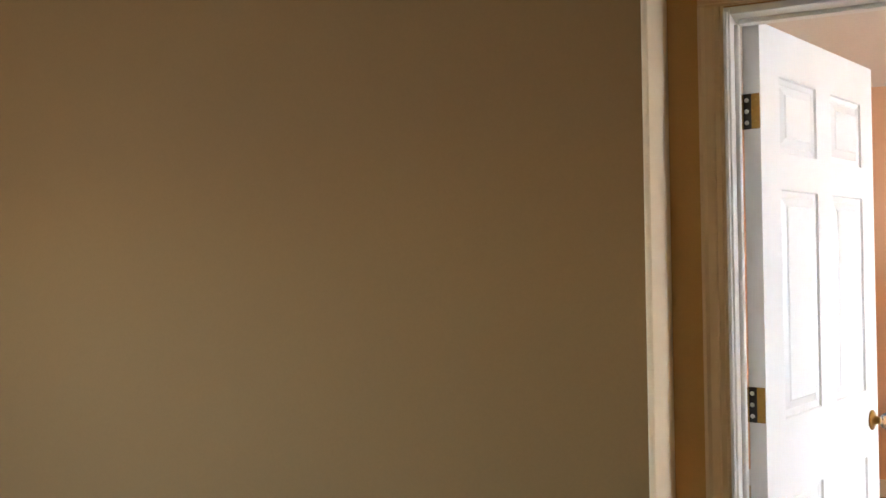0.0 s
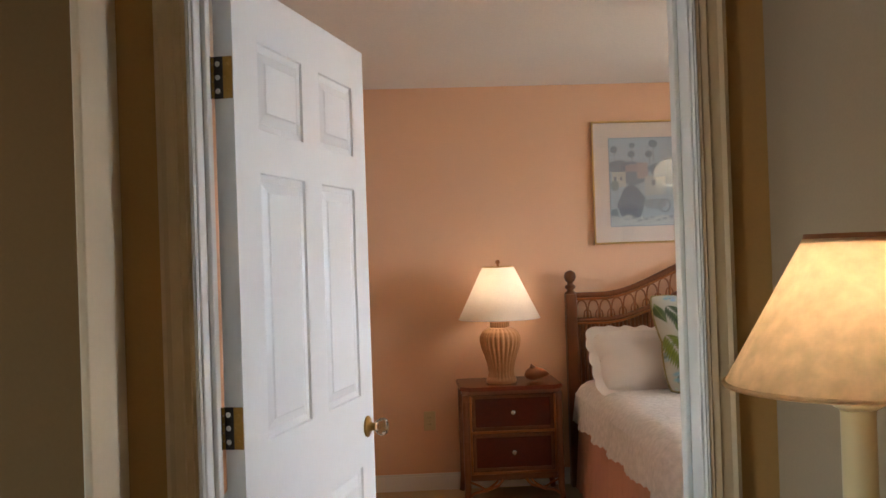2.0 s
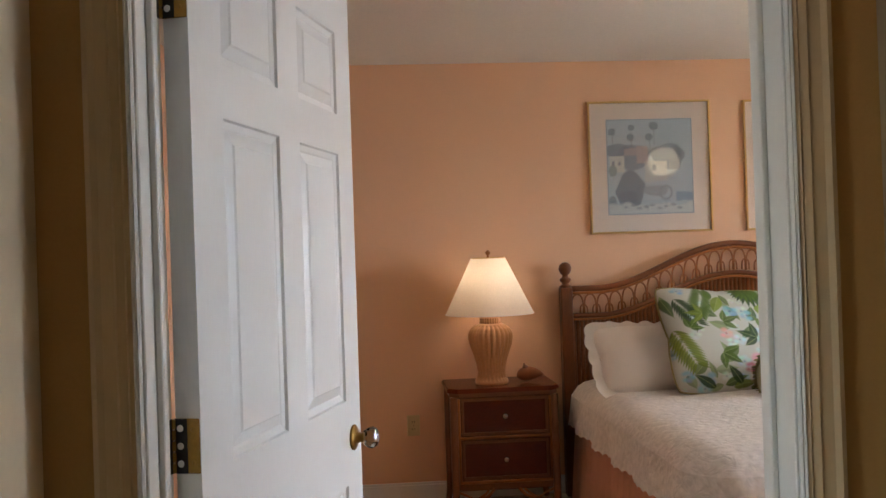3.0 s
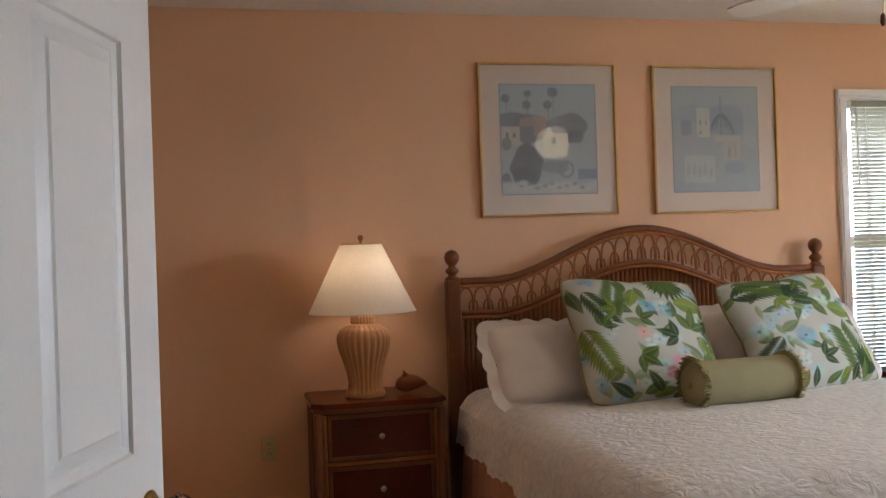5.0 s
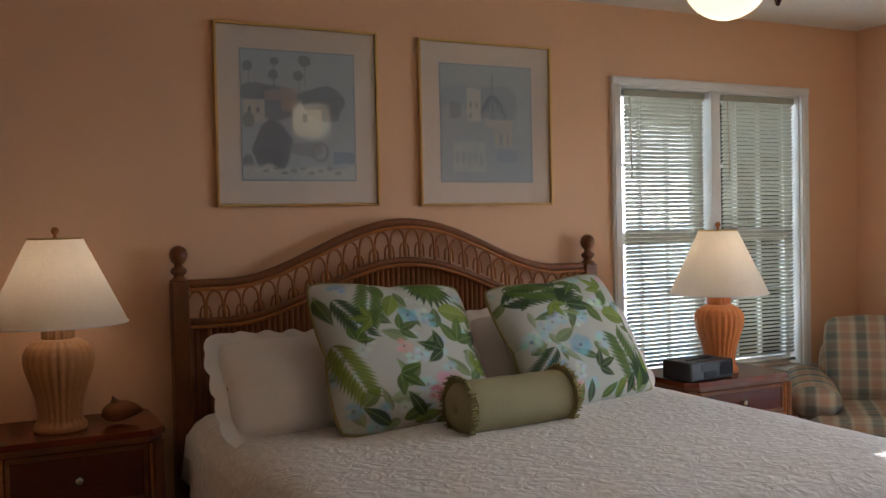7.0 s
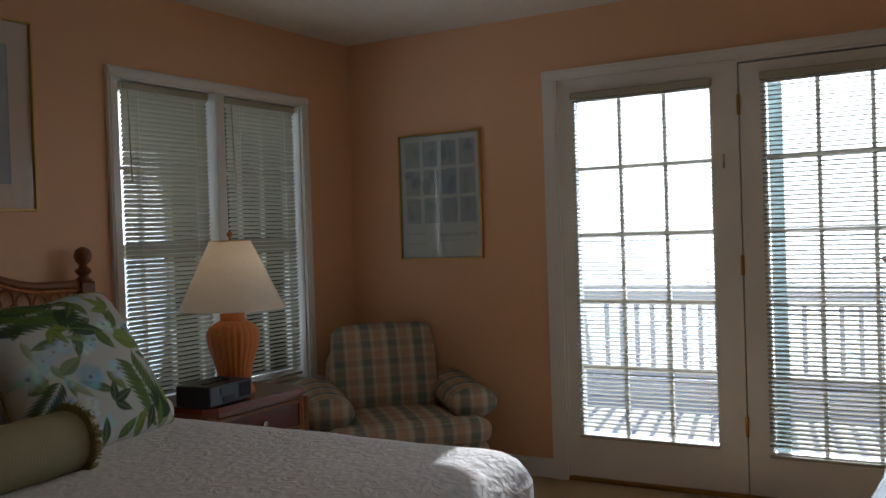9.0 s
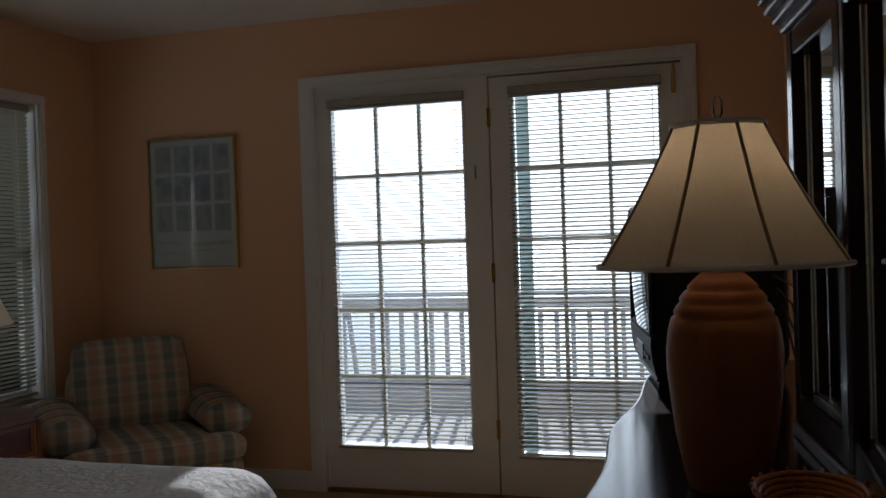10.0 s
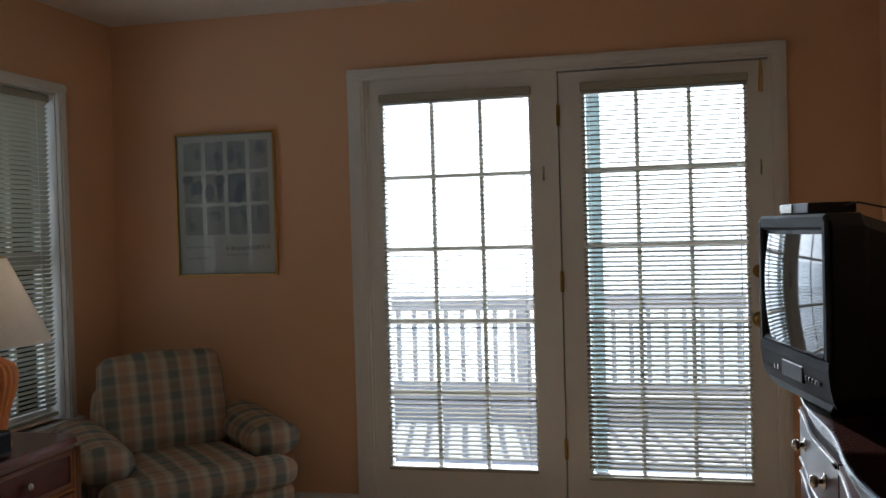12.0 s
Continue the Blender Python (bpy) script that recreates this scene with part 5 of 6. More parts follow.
def art_town(n=110):
    u, v, img, put, rect, blob, rough = paint_tools(n, n, (178, 188, 192))
    put(np.clip((v - 0.5) * 1.5, 0, 1), (198, 204, 202), 0.6)
    blob(0.62, 0.66, 0.24, 0.18, (140, 158, 178), 0.6)
    blob(0.22, 0.74, 0.28, 0.1, (150, 172, 190), 0.5)
    for k in range(9):
        a = -1.5 + 3.0 * k / 8
        for s in range(8):
            blob(0.57 + 0.022 * s * math.sin(a), 0.72 + 0.016 * s * math.cos(a) - 0.004 * s * s, 0.018, 0.018, (96, 116, 146), 0.6, 0.3)
    rect(0.555, 0.575, 0.52, 0.92, (112, 134, 164), 0.7)
    rect(0.28, 0.44, 0.52, 0.80, (222, 218, 206), 0.9)
    rect(0.02, 0.30, 0.40, 0.58, (184, 190, 192), 0.6)
    rect(0.10, 0.22, 0.54, 0.68, (132, 146, 168), 0.75)
    for x, y in ((0.32, 0.66), (0.39, 0.66), (0.32, 0.57)):
        rect(x - 0.012, x + 0.012, y - 0.02, y + 0.02, (140, 146, 160), 0.8)
    rect(0.48, 0.78, 0.48, 0.54, (212, 204, 184), 0.85)
    rect(0.58, 0.78, 0.30, 0.48, (206, 196, 176), 0.8)
    rect(0.64, 0.67, 0.32, 0.42, (150, 158, 170), 0.8)
    rect(0.72, 0.74, 0.32, 0.42, (150, 158, 170), 0.8)
    rect(0.84, 0.98, 0.42, 0.62, (196, 202, 200), 0.6)
    rect(0.12, 0.48, 0.08, 0.34, (206, 208, 200), 0.8)
    for k in range(5):
        blob(0.17 + 0.065 * k, 0.2 + 0.03 * math.sin(3 * k), 0.025, 0.06, (166, 176, 184), 0.7)
    blob(0.74, 0.22, 0.14, 0.06, (138, 160, 184), 0.6)
    return img


def art_panels(n=150, m=112):
    u, v, img, put, rect, blob, rough = paint_tools(n, m, (222, 222, 214))
    rng = random.Random(12)
    for c in range(4):
        for r in range(3):
            a, b = 0.06 + c * 0.235, 0.28 + r * 0.235
            rect(a, a + 0.185, b, b + 0.205, rng.choice([(120, 138, 156), (142, 152, 160), (104, 124, 146), (160, 164, 164)]), 0.9)
            for _ in range(4):
                blob(a + 0.03 + 0.12 * rng.random(), b + 0.03 + 0.14 * rng.random(), 0.03 + 0.03 * rng.random(), 0.03 + 0.04 * rng.random(), rng.choice([(78, 98, 124), (176, 178, 172), (98, 120, 128), (88, 104, 140)]), 0.6)
    for y0, x0, x1, h in ((0.185, 0.06, 0.36, 0.012), (0.165, 0.48, 0.95, 0.026), (0.125, 0.48, 0.74, 0.01), (0.10, 0.06, 0.3, 0.01)):
        x = x0
        while x < x1:
            w = rng.uniform(0.015, 0.05)
            rect(x, min(x + w, x1), y0, y0 + h, (150, 150, 150), 0.75)
            x += w + 0.012
    return img


def picture(label, m, w, h, art, art_box, frame_mat, mat_mat, border=0.011):
    """A framed print under glass that hangs on a wall, facing -y; the wall is at zero."""
    p = thing("framed_picture", label, "picture", m)
    for lo, hi in (((0, -0.024, 0), (border, -0.002, h)), ((w - border, -0.024, 0), (w, -0.002, h)), ((border, -0.024, 0), (w - border, -0.002, border)), ((border, -0.024, h - border), (w - border, -0.002, h))):
        part("frame_bar", box(lo, hi, 0.002), frame_mat, p)
    part("backing", box((border, -0.008, border), (w - border, -0.002, h - border)), mat_mat, p)
    a0, a1, b0, b1 = art_box
    bev = 0.005
    part("mat_bevel", boxes([((a0 - bev, -0.010, b0 - bev), (a0, -0.008, b1 + bev)), ((a1, -0.010, b0 - bev), (a1 + bev, -0.008, b1 + bev)), ((a0, -0.010, b0 - bev), (a1, -0.008, b0)), ((a0, -0.010, b1), (a1, -0.008, b1 + bev))]), LILAC, p)
    n, k = art.shape[:2]
    art = art * 0.72 + 0.28 * np.array(lin(238, 234, 226)[:3])
    vv, uu = np.mgrid[0:1:n * 1j, 0:1:k * 1j]
    grid_mesh("print", np.stack([a0 + uu * (a1 - a0), np.full_like(uu, -0.0092), b0 + vv * (b1 - b0)], -1), ARTPRINT, p, art, smooth=False)
    g = part("glass", box((border, -0.0165, border), (w - border, -0.0145, h - border)), PANE, p)
    g.visible_shadow = False
    return p


LILAC = material("pale_blue_mat_edge", lin(176, 182, 190), 0.8, grain=0.03, stain=0.02)
PALEMAT = material("pale_grey_poster_paper", lin(208, 208, 200), 0.8, grain=0.02, grain_scale=200, stain=0.02, spec=0.2)
picture("gold framed watercolour print of a village with palms", pose(1.247, 6.85, 1.459), 0.715, 0.756, art_village(), (0.112, 0.603, 0.112, 0.648), GOLD, MAT)
picture("gold framed pale blue watercolour print of a town", pose(2.160, 6.85, 1.455), 0.702, 0.754, art_town(), (0.112, 0.590, 0.112, 0.646), GOLD, MAT)
picture("thin gold framed poster of twelve small blue pictures", pose(5.0, 6.504, 1.17, 0, 0, -90), 0.540, 0.714, art_panels(), (0.016, 0.524, 0.016, 0.698), GOLD, PALEMAT)


# ---- armchair ----
def soft_block(lo, hi, r, name, parent, puff=0.0, mat=None, seg=14, m=None):
    """A stuffed upholstery block with rounded edges, and cloth measures for its plaid."""
    c = (np.array(lo) + np.array(hi)) / 2
    half = (np.array(hi) - np.array(lo)) / 2
    bm = bmesh.new()
    bmesh.ops.create_cube(bm, size=2)
    bmesh.ops.subdivide_edges(bm, edges=bm.edges, cuts=seg, use_grid_fill=True)
    for v in bm.verts:
        p = Vector(v.co)
        q = [max(-1, min(1, p[i])) * half[i] for i in range(3)]
        inner = [max(-(half[i] - r), min(half[i] - r, q[i])) for i in range(3)]
        d = Vector([q[i] - inner[i] for i in range(3)])
        if d.length > 1e-9:
            d = d.normalized() * r
        base = Vector(inner) + d
        if puff:
            bulge = [(1 - p[(i + 1) % 3] ** 2) * (1 - p[(i + 2) % 3] ** 2) for i in range(3)]
            base += Vector([puff * bulge[i] * (1 if p[i] > 0.999 else -1 if p[i] < -0.999 else 0) for i in range(3)])
        base += Vector((0.004 * noise.noise(base * 7), 0.004 * noise.noise(base * 7 + Vector((5, 0, 0))), 0.004 * noise.noise(base * 7 + Vector((0, 9, 0)))))
        v.co = base + Vector(c)
    bm.normal_update()
    uvl = bm.loops.layers.uv.new("cloth")
    for f in bm.faces:
        nx, ny, nz = (abs(k) for k in f.normal)
        for lp in f.loops:
            x, y, z = lp.vert.co
            lp[uvl].uv = (y, z) if nx > max(ny, nz) else (x, z) if ny > nz else (x, y)
    return part(name, bm, mat or PLAID, parent, smooth=True, m=m)


def armchair():
    ch = thing("armchair", "plaid upholstered armchair in muted teal and peach", "armchair", pose(4.52, 6.28, 0, 0, 0, -43) @ Matrix.Diagonal((1.06, 1, 0.925, 1)))
    # local: faces -y, x to its left arm's far side
    soft_block((-0.385, -0.375, 0.015), (0.385, 0.34, 0.29), 0.03, "base", ch)
    soft_block((-0.268, -0.33, 0.285), (0.268, 0.22, 0.430), 0.055, "seat_cushion", ch, 0.02)
    soft_block((-0.385, -0.41, 0.283), (0.385, -0.255, 0.425), 0.055, "cushion_front", ch, 0.012)
    soft_block((-0.255, 0.02, 0.40), (0.255, 0.19, 0.875), 0.045, "back_cushion", ch, 0.02, m=pose(0, 0.03, 0.02, 0, 0, 0) @ pose(0, 0.12, 0.4, -13, 0, 0) @ pose(0, -0.12, -0.4))
    soft_block((-0.275, 0.20, 0.10), (0.275, 0.35, 0.76), 0.07, "back_frame", ch, 0.02)
    for s in (-1, 1):
        soft_block((s * 0.34 - 0.055, -0.235, 0.06), (s * 0.34 + 0.055, 0.30, 0.48), 0.04, "arm_panel", ch)
        bm = bmesh.new()
        n, seg = 26, 24
        rows = []
        for i in range(n + 1):
            f = i / n
            y = -0.27 + 0.565 * f
            r = 0.106 * min(1.0, (max(0.0, 1 - ((0.09 - f) / 0.09) ** 2) ** 0.5 if f < 0.09 else 1.0)) + 0.004
            if f > 0.92:
                r *= max(0.05, (1 - ((f - 0.92) / 0.08) ** 2)) ** 0.5
            rows.append([bm.verts.new((s * 0.35 + r * 1.1 * math.cos(2 * math.pi * k / seg), y, 0.475 + 0.045 * f + r * 0.80 * math.sin(2 * math.pi * k / seg))) for k in range(seg)])
        uvl = bm.loops.layers.uv.new("cloth")
        for a, b in zip(rows, rows[1:]):
            for k in range(seg):
                fc = bm.faces.new((a[k], a[(k + 1) % seg], b[(k + 1) % seg], b[k]))
                for lp, kk in zip(fc.loops, (k, k + 1, k + 1, k)):
                    lp[uvl].uv = (lp.vert.co.y, kk / seg * 0.6) if b[0].co.y > -0.222 else (lp.vert.co.x, lp.vert.co.z)
        bm.faces.new(rows[0][::-1])
        bmesh.ops.recalc_face_normals(bm, faces=bm.faces)
        part("rolled_arm", bm, PLAID, ch, smooth=True)
    for x in (-0.26, 0.26):
        for y in (-0.30, 0.28):
            part("foot", lathe([(0.02, 0), (0.026, 0.06)], 12), DARKWOOD, ch, m=pose(x, y, 0))
    return ch


armchair()


# ---- ceiling fan ----
def ceiling_fan():
    fan = thing("ceiling_fan", "white ceiling fan with a lit opal globe", "ceiling fan", pose(2.265, 5.03, 0))
    part("canopy", lathe([(0.02, 2.37), (0.05, 2.39), (0.07, 2.42), (0.075, 2.45)], 32), WHITE, fan, smooth=True)
    part("downrod", lathe([(0.013, 2.26), (0.013, 2.40)], 16), WHITE, fan, smooth=True)
    part("motor", lathe([(0.05, 2.152), (0.10, 2.158), (0.12, 2.18), (0.12, 2.225), (0.09, 2.26), (0.04, 2.275)], 40), WHITE, fan, smooth=True)
    part("fitter", lathe([(0.05, 2.12), (0.056, 2.126), (0.056, 2.146), (0.05, 2.152)], 32), BRASS, fan, "brass light fitter", True)
    globe = part("globe", lathe([(0.004, 1.921)] + [(0.118 * math.sin(radians(a)), 2.035 - 0.114 * math.cos(radians(a))) for a in range(6, 152, 6)] + [(0.055, 2.134)], 40, cap=False), GLOBE, fan, "lit round opal glass globe", True)
    globe.visible_shadow = False
    for k in range(5):
        a = 114.5 + 72 * k
        bm = prism([(0.18, -0.05), (0.34, -0.060), (0.66, -0.064), (0.725, -0.05), (0.745, 0), (0.725, 0.05), (0.66, 0.064), (0.34, 0.060), (0.18, 0.05)], 0.007, "z")
        bl = part("blade", bm, WHITE, fan, m=pose(0, 0, 2.172, 0, 0, a) @ pose(0, 0, 0, 11, 0, 0))
        part("blade_iron", box((0.10, -0.018, -0.006), (0.24, 0.018, -0.001), 0.002), BRASS, bl)
    for a, ln2 in ((-38, 0.15), (140, 0.11)):
        x, y = 0.072 * math.cos(radians(a)), 0.072 * math.sin(radians(a))
        ch = part("pull_chain", tube([(x * 0.8, y * 0.8, 2.14), (x * 1.85, y * 1.85, 2.11), (x * 1.9, y * 1.9, 2.14 - ln2)], 0.0016, 5), BRASS, fan)
        part("fob", lathe([(0.002, 0.03), (0.008, 0.02), (0.010, 0.0), (0.006, -0.012), (0.002, -0.015)], 14), DARKWOOD, ch, "dark wooden fob", True, pose(x * 1.9, y * 1.9, 2.115 - ln2))
    return fan


ceiling_fan()


# ---- dresser with mirror ----
DRESS_X0, DRESS_X1, DRESS_Y0, DRESS_TOP = 1.62, 4.02, 3.24, 0.835


def dresser_front(x):
    """The bowed front's depth: three gentle swells along the dresser."""
    f = (x - DRESS_X0) / (DRESS_X1 - DRESS_X0)
    return 3.714 + 0.03 * math.sin(math.pi * f) - 0.012 * math.cos(3 * 2 * math.pi * f) * math.sin(math.pi * f)


def bowed_slab(x0, x1, z0, z1, out, y_back=None, n=40):
    """A slab between two heights whose front follows the bowed front, pushed out by a little."""
    xs = [x0 + (x1 - x0) * i / n for i in range(n + 1)]
    yb = DRESS_Y0 if y_back is None else y_back
    return prism([(x, yb) for x in (x0, x1)] + [(x, dresser_front(x) + out) for x in xs[::-1]], z1 - z0, "z")


def bow_bar(x0, x1, z, out, r, n=30):
    return tube([(x0 + (x1 - x0) * i / n, dresser_front(x0 + (x1 - x0) * i / n) + out, z) for i in range(n + 1)], r, 8)


dresser = thing("dresser", "long dark cherry dresser with a bowed front and moulded edge", "dresser")
part("body", bowed_slab(DRESS_X0 + 0.02, DRESS_X1 - 0.02, 0.09, DRESS_TOP - 0.06, -0.035), DARKWOOD, dresser, m=pose(0, 0, 0.09))
part("top", bowed_slab(DRESS_X0, DRESS_X1, DRESS_TOP - 0.018, DRESS_TOP, -0.005), DARKTOP, dresser, m=pose(0, 0, DRESS_TOP - 0.018))
for z, out, r in ((DRESS_TOP - 0.009, -0.003, 0.009), (DRESS_TOP - 0.030, -0.012, 0.008), (DRESS_TOP - 0.048, -0.022, 0.009)):
    part("edge_moulding", bow_bar(DRESS_X0, DRESS_X1, z, out, r, 48), DARKTOP, dresser, smooth=True)
    part("end_moulding", tube([(DRESS_X1 + out + 0.003, DRESS_Y0, z), (DRESS_X1 + out + 0.003, dresser_front(DRESS_X1) + out, z)], r, 8), DARKWOOD, dresser, smooth=True)
part("plinth", bowed_slab(DRESS_X0 + 0.01, DRESS_X1 - 0.01, 0.0, 0.09, -0.03), DARKWOOD, dresser)
wd = (DRESS_X1 - DRESS_X0 - 0.12) / 3
for c in range(3):
    for z0, z1 in ((0.115, 0.325), (0.345, 0.555), (0.575, 0.755)):
        x0 = DRESS_X0 + 0.04 + c * (wd + 0.02)
        dr = part("drawer", bowed_slab(x0, x0 + wd, z0, z1, -0.012, 3.55, 16), DARKWOOD, dresser, m=pose(0, 0, z0))
        for z in (z0 + 0.012, z1 - 0.012):
            part("bead", bow_bar(x0 + 0.01, x0 + wd - 0.01, z - z0, -0.010, 0.005, 14), DARKWOOD, dr, smooth=True)
        for k in (0.22, 0.78):
            xk = x0 + wd * k
            kn = part("knob_plate", lathe([(0.022, 0), (0.022, 0.003), (0.012, 0.006), (0.007, 0.018)], 18), CHROME, dr, "silvery knob plate", True, pose(xk, dresser_front(xk) - 0.012, (z1 - z0) / 2, -90, 0, 0))
            part("knob", lathe([(0.008, 0.016), (0.016, 0.022), (0.019, 0.030), (0.015, 0.038), (0.006, 0.041)], 12), CHROME, kn, "silvery drawer knob", True)

mirror = thing("dresser_mirror", "tall dark cherry three-part mirror standing on the dresser", "mirror", pose(0, 0, DRESS_TOP))
MY, MZ0, MZ1 = 3.265, 0.10, 0.90
hinge_x = 2.35


def mirror_panel(x0, x1, m, name):
    w = 0.055
    p = part(name, box((x0 + 0.004, -0.026, 0.03), (x1 - 0.004, -0.020, MZ1)), DARKWOOD, mirror, m=m)
    for a in (x0, x1 - w):
        part("stile", box((a, -0.020, 0.03), (a + w, 0.022, MZ1), 0.006, 2), DARKTOP, p)
    for a, b in ((0.03, MZ0), (MZ1 - 0.06, MZ1)):
        part("rail", box((x0 + w, -0.020, a), (x1 - w, 0.02, b), 0.004), DARKTOP, p)
    part("glass", box((x0 + w, -0.014, MZ0), (x1 - w, -0.010, MZ1 - 0.06)), MIRROR, p, "clear mirror glass")
    part("bevel", boxes([((x0 + w, -0.010, MZ0), (x0 + w + 0.008, -0.004, MZ1 - 0.06)), ((x1 - w - 0.008, -0.010, MZ0), (x1 - w, -0.004, MZ1 - 0.06)), ((x0 + w + 0.008, -0.010, MZ0), (x1 - w - 0.008, -0.004, MZ0 + 0.008))], 0.002), CHROME, p, "bright bevelled rim")
    for k, (o, z) in enumerate(((0.030, 0.0), (0.046, 0.022), (0.062, 0.046), (0.074, 0.07))):
        part("crown", box((x0 - o * 0.6, -0.02, MZ1 + z), (x1 + o * 0.6, o, MZ1 + z + 0.024), 0.006, 2), DARKWOOD, p)
    part("foot_rail", box((x0, -0.024, 0.0), (x1, 0.03, 0.03), 0.004), DARKWOOD, p)
    return p


mirror_panel(-0.80, 0.0, pose(hinge_x, MY, 0), "centre_panel")
mirror_panel(0.002, 0.46, pose(hinge_x, MY, 0, 0, 0, 7.5), "wing_panel")


# ---- lamp, television and small things on the dresser ----
jug = thing("table_lamp", "terracotta jug lamp with a cream panelled bell shade", "lamp", pose(2.34, 3.494, DRESS_TOP))
prof = [(0.066, 0.0), (0.07, 0.006), (0.078, 0.04), (0.09, 0.10), (0.097, 0.16), (0.102, 0.21), (0.103, 0.25), (0.099, 0.285), (0.093, 0.308), (0.087, 0.313), (0.088, 0.321), (0.081, 0.333), (0.076, 0.337), (0.077, 0.345), (0.068, 0.356), (0.062, 0.360), (0.062, 0.366), (0.050, 0.378), (0.038, 0.389), (0.030, 0.404), (0.028, 0.42)]
part("body", lathe(prof, 56), CLAY, jug, "matte terracotta jug body with ridged shoulder", True)
part("socket", lathe([(0.02, 0.42), (0.02, 0.46), (0.016, 0.48), (0.018, 0.52)], 20), BRASS, jug, "brass socket", True)
bm = bmesh.new()
nf, rows = 48, []
for i in range(13):
    f = i / 12
    z = 0.405 + 0.250 * f
    r = 0.222 * (1 - f) + 0.082 * f - 0.006 * math.sin(math.pi * f)
    rr = []
    for k in range(nf):
        a = 2 * math.pi * k / nf
        sec = 1 - 0.014 * abs(math.cos(4 * a))
        rr.append(bm.verts.new((r * sec * math.cos(a), r * sec * math.sin(a), z)))
    rows.append(rr)
for a, b in zip(rows, rows[1:]):
    for k in range(nf):
        bm.faces.new((a[k], a[(k + 1) % nf], b[(k + 1) % nf], b[k]))
sh = part("shade", bm, SHADE3, jug, "cream cloth bell shade in eight panels", True)
part("rim", ring(0.221, 0.405, 0.005), LINEN, sh)
part("rim", ring(0.081, 0.655, 0.006), LINEN, sh)
for k in range(8):
    a = math.pi * (k + 0.5) / 4
    part("rib", tube([((0.222 * (1 - f) + 0.082 * f - 0.006 * math.sin(math.pi * f)) * math.cos(a), (0.222 * (1 - f) + 0.082 * f - 0.006 * math.sin(math.pi * f)) * math.sin(a), 0.405 + 0.250 * f) for f in (i / 10 for i in range(11))], 0.0035, 6), PIPING, sh, "brown piping along a panel seam", True)
part("harp", tube([(0.018, 0, 0.48), (0.06, 0, 0.53), (0.055, 0, 0.61), (0, 0, 0.665), (-0.055, 0, 0.61), (-0.06, 0, 0.53), (-0.018, 0, 0.48)], 0.0022), BRASS, jug)
part("finial", lathe([(0.006, 0.662), (0.006, 0.672), (0.010, 0.678), (0.009, 0.70), (0.006, 0.708), (0.002, 0.71)], 8), CRYSTAL, jug, "clear glass finial", True)
part("cord", tube([(-0.06, -0.05, 0.006), (-0.1, -0.1, 0.004), (-0.05, -0.18, 0.004), (0.03, -0.2, 0.004)], 0.0028, 6), BLACK, jug)


def television():
    tv = thing("television", "black and grey tube television standing on the dresser", "television", pose(3.39, 3.690, DRESS_TOP, 0, 0, 11))
    # local: x along the screen away from the walk, screen faces +y
    w, h = 0.60, 0.55
    bm = bmesh.new()
    secs = [(0.0, 0, 0, 0.0), (-0.085, 0.0, 0.0, 0.004), (-0.10, 0.008, 0.008, 0.012), (-0.30, 0.05, 0.07, 0.03), (-0.40, 0.12, 0.16, 0.06), (-0.415, 0.14, 0.18, 0.07)]
    loops = []
    for y, ix, it, ib in secs:
        c = 0.035
        x0, x1, z0, z1 = ix, w - ix, 0.014 + ib * 0.3, h - it
        loops.append([bm.verts.new((x, y, z)) for x, z in ((x0 + c, z0), (x1 - c, z0), (x1, z0 + c), (x1, z1 - c), (x1 - c, z1), (x0 + c, z1), (x0, z1 - c), (x0, z0 + c))])
    for a, b in zip(loops, loops[1:]):
        for i in range(8):
            bm.faces.new((a[i], b[i], b[(i + 1) % 8], a[(i + 1) % 8]))
    bm.faces.new(loops[-1][::-1])
    bm.faces.new(loops[0])
    bmesh.ops.recalc_face_normals(bm, faces=bm.faces)
    part("housing", bm, BLACK, tv, "black plastic housing")
    part("bezel", boxes([((0.0, 0.0, 0.145), (0.036, 0.02, h - 0.012)), ((w - 0.036, 0.0, 0.145), (w, 0.02, h - 0.012)), ((0.012, 0.0, h - 0.045), (w - 0.012, 0.019, h)), ((0.036, 0.0, 0.145), (w - 0.036, 0.019, 0.165))], 0.0085), GREYP, tv, "grey plastic screen surround")
    n = 24
    vv, uu = np.mgrid[-1:1:n * 1j, -1:1:n * 1j]
    grid_mesh("screen", np.stack([w / 2 + uu * (w / 2 - 0.034), 0.006 + 0.022 * (1 - uu ** 2 * 0.6 - vv ** 2 * 0.4), 0.325 + vv * 0.168], -1), SCREEN, tv, flip=True, label="dark glossy curved screen")
    part("front_panel", prism([(-0.02, 0.02), (-0.004, 0.022), (0.006, 0.04), (0.014, 0.075), (0.019, 0.12), (0.018, 0.148), (0.0, 0.148)], w, "x"), GREYP, tv, "grey control panel below the screen")
    part("flap", box((0.20, 0.006, 0.06), (0.38, 0.021, 0.11), 0.003), BLACK, tv)
    for i in range(5):
        part("button", box((0.06 + i * 0.026, 0.008, 0.075), (0.076 + i * 0.026, 0.021, 0.088), 0.002), BLACK, tv)
    for i in range(2):
        part("jack", lathe([(0.008, 0), (0.008, 0.004), (0.004, 0.005)], 12), CHROME, tv, m=pose(0.43 + i * 0.03, 0.013, 0.075, -90, 0, 0))
    part("base", box((0.07, -0.36, 0.0), (w - 0.07, -0.01, 0.016), 0.004), BLACK, tv)
    return tv


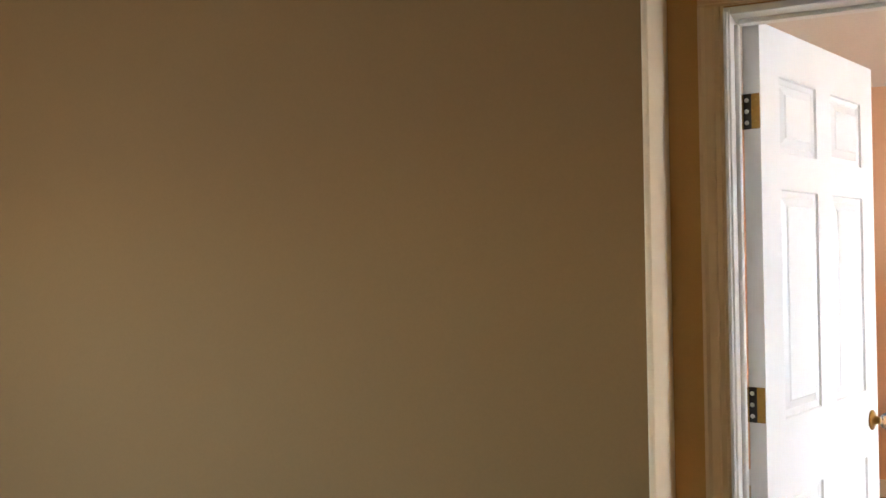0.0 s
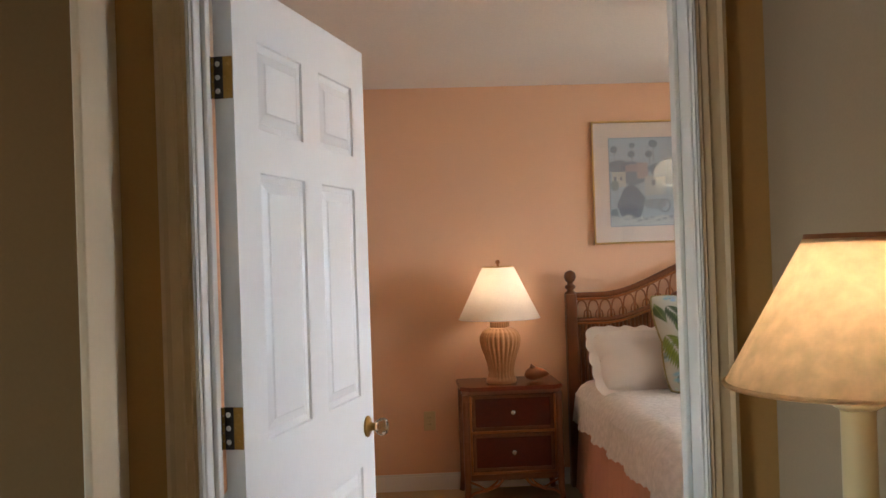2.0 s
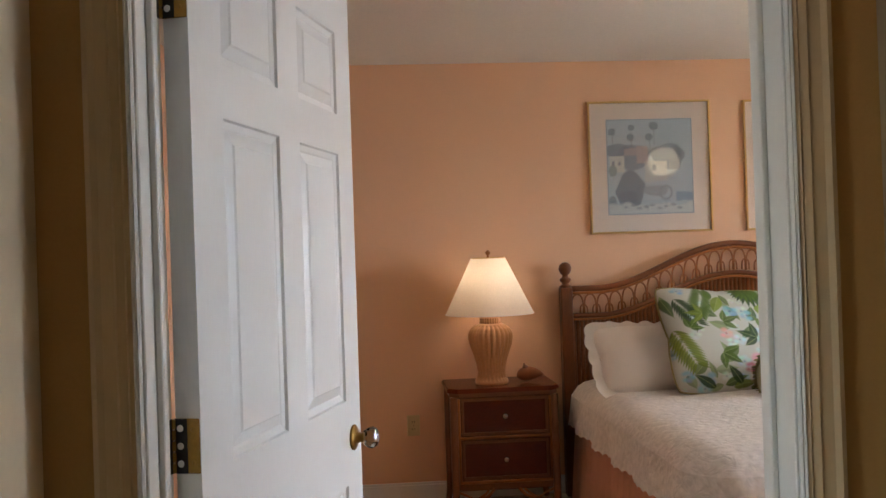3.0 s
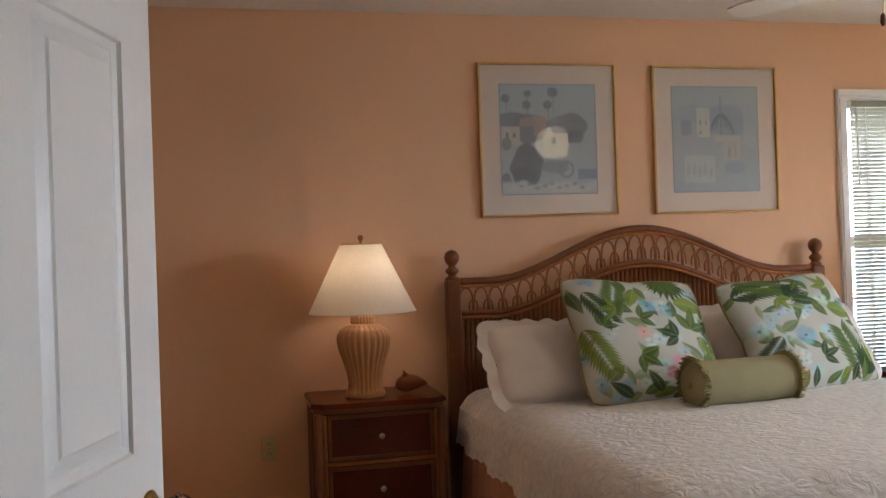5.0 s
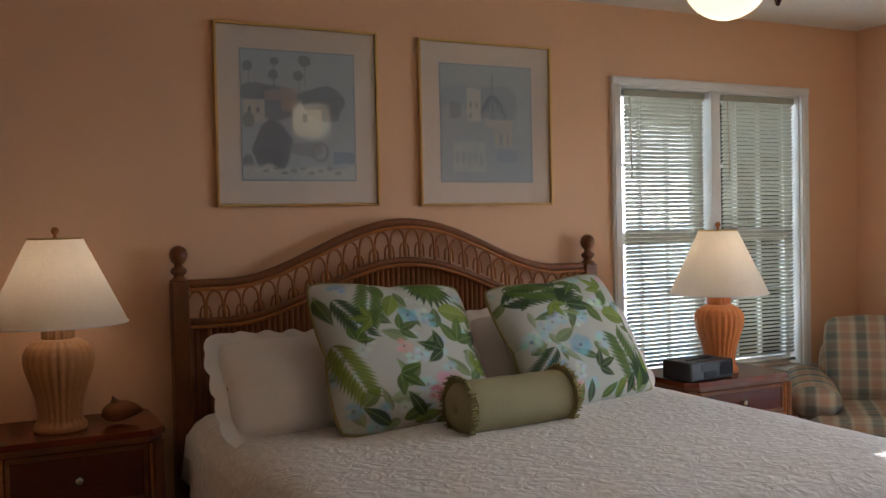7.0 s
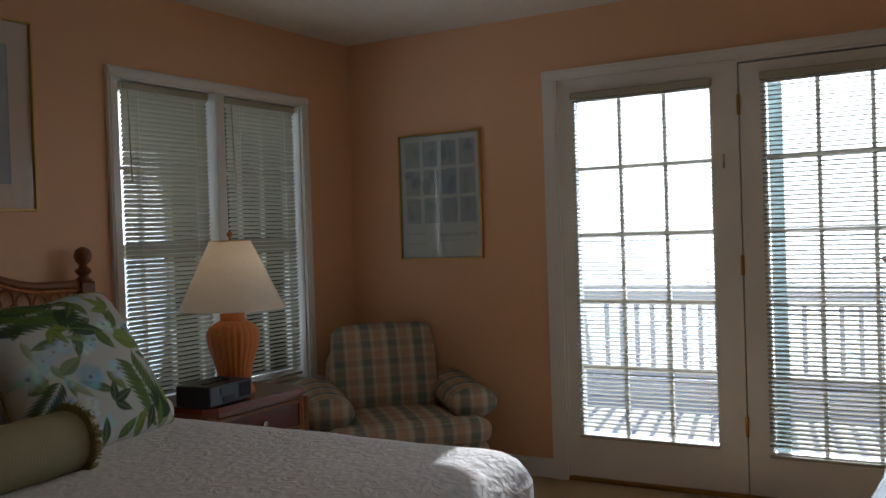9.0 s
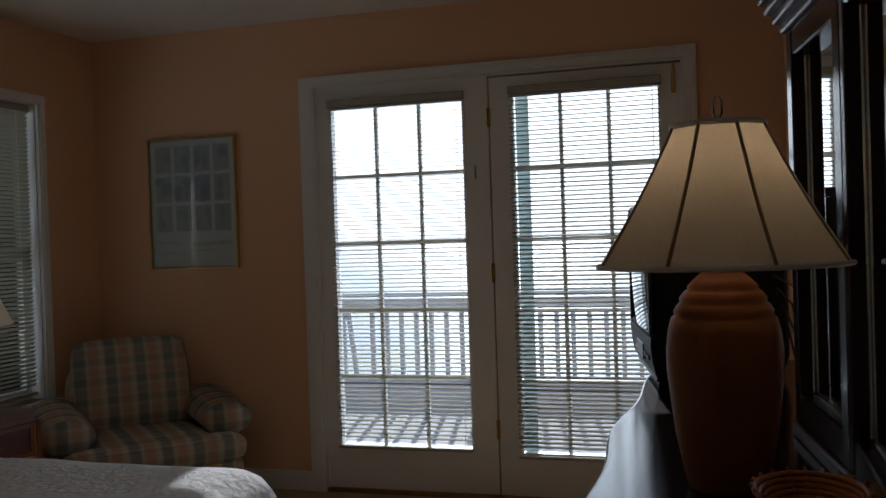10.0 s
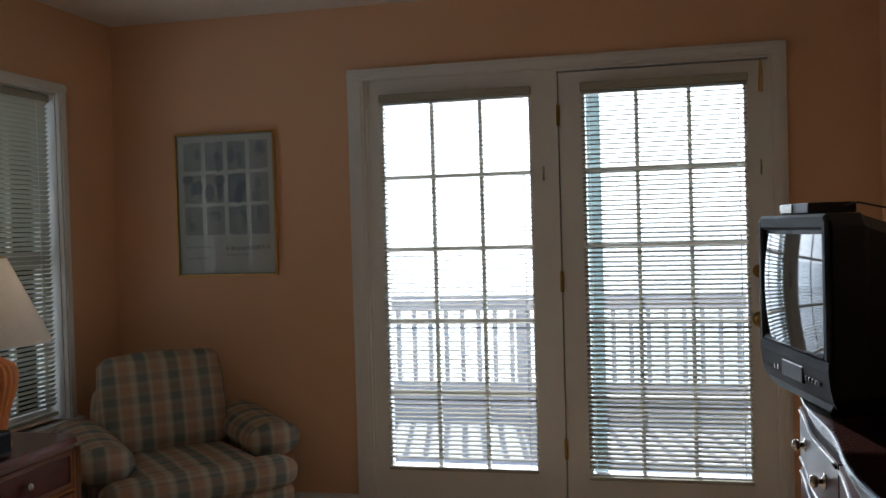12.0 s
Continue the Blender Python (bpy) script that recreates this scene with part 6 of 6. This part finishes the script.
television()
cable_box = thing("cable_box", "small black cable box on top of the television", "box", pose(3.735, 3.675, DRESS_TOP + 0.55, 0, 0, 11))
part("case", box((-0.12, -0.07, 0.002), (0.12, 0.07, 0.034), 0.004, 2), BLACK, cable_box)
part("display", box((0.01, 0.07, 0.006), (0.118, 0.0735, 0.031), 0.001), CHROME, cable_box, "silvery front panel")
part("cable", tube([(-0.12, -0.03, 0.02), (-0.18, -0.05, 0.03), (-0.26, -0.10, 0.01), (-0.30, -0.17, -0.06), (-0.31, -0.24, -0.22)], 0.003, 6), BLACK, cable_box)
wires = thing("cable_bundle", "loose black cables hanging behind the television", "cable")
for i, (dx, dz) in enumerate(((0, 0), (0.03, 0.06), (-0.02, 0.12), (0.05, 0.17))):
    part("cable", tube([(3.28 + dx, 3.36, DRESS_TOP + 0.16 + dz), (3.18, 3.34 + 0.01 * i, DRESS_TOP + 0.22 + dz * 0.7), (3.06 - dx, 3.33, DRESS_TOP + 0.15 + dz), (2.98, 3.30, DRESS_TOP + 0.02 + dz * 0.4), (2.96, 3.275, DRESS_TOP + 0.004)], 0.003, 6), BLACK, wires)

dish = thing("wicker_basket", "low glossy golden woven basket on the dresser", "basket", pose(2.13, 3.37, DRESS_TOP) @ Matrix.Diagonal((0.62, 0.62, 0.75, 1)))
for k in range(7):
    part("coil", tube([((0.10 + 0.012 * k) * math.cos(2 * math.pi * i / 40), (0.075 + 0.010 * k) * math.sin(2 * math.pi * i / 40), 0.008 + 0.011 * k + 0.003 * math.sin(i * math.pi + k * math.pi)) for i in range(40)], 0.0075, 6, True), RATTAN, dish, smooth=True)
for i in range(20):
    a = 2 * math.pi * i / 20
    part("stake", tube([(0.095 * math.cos(a), 0.07 * math.sin(a), 0.004), (0.185 * math.cos(a), 0.145 * math.sin(a), 0.085)], 0.005, 6), RATTAN, dish, smooth=True)
part("bottom", lathe([(0.11, 0.0), (0.11, 0.006)], 32), RATTAN, dish, m=Matrix.Diagonal((1, 0.75, 1, 1)))
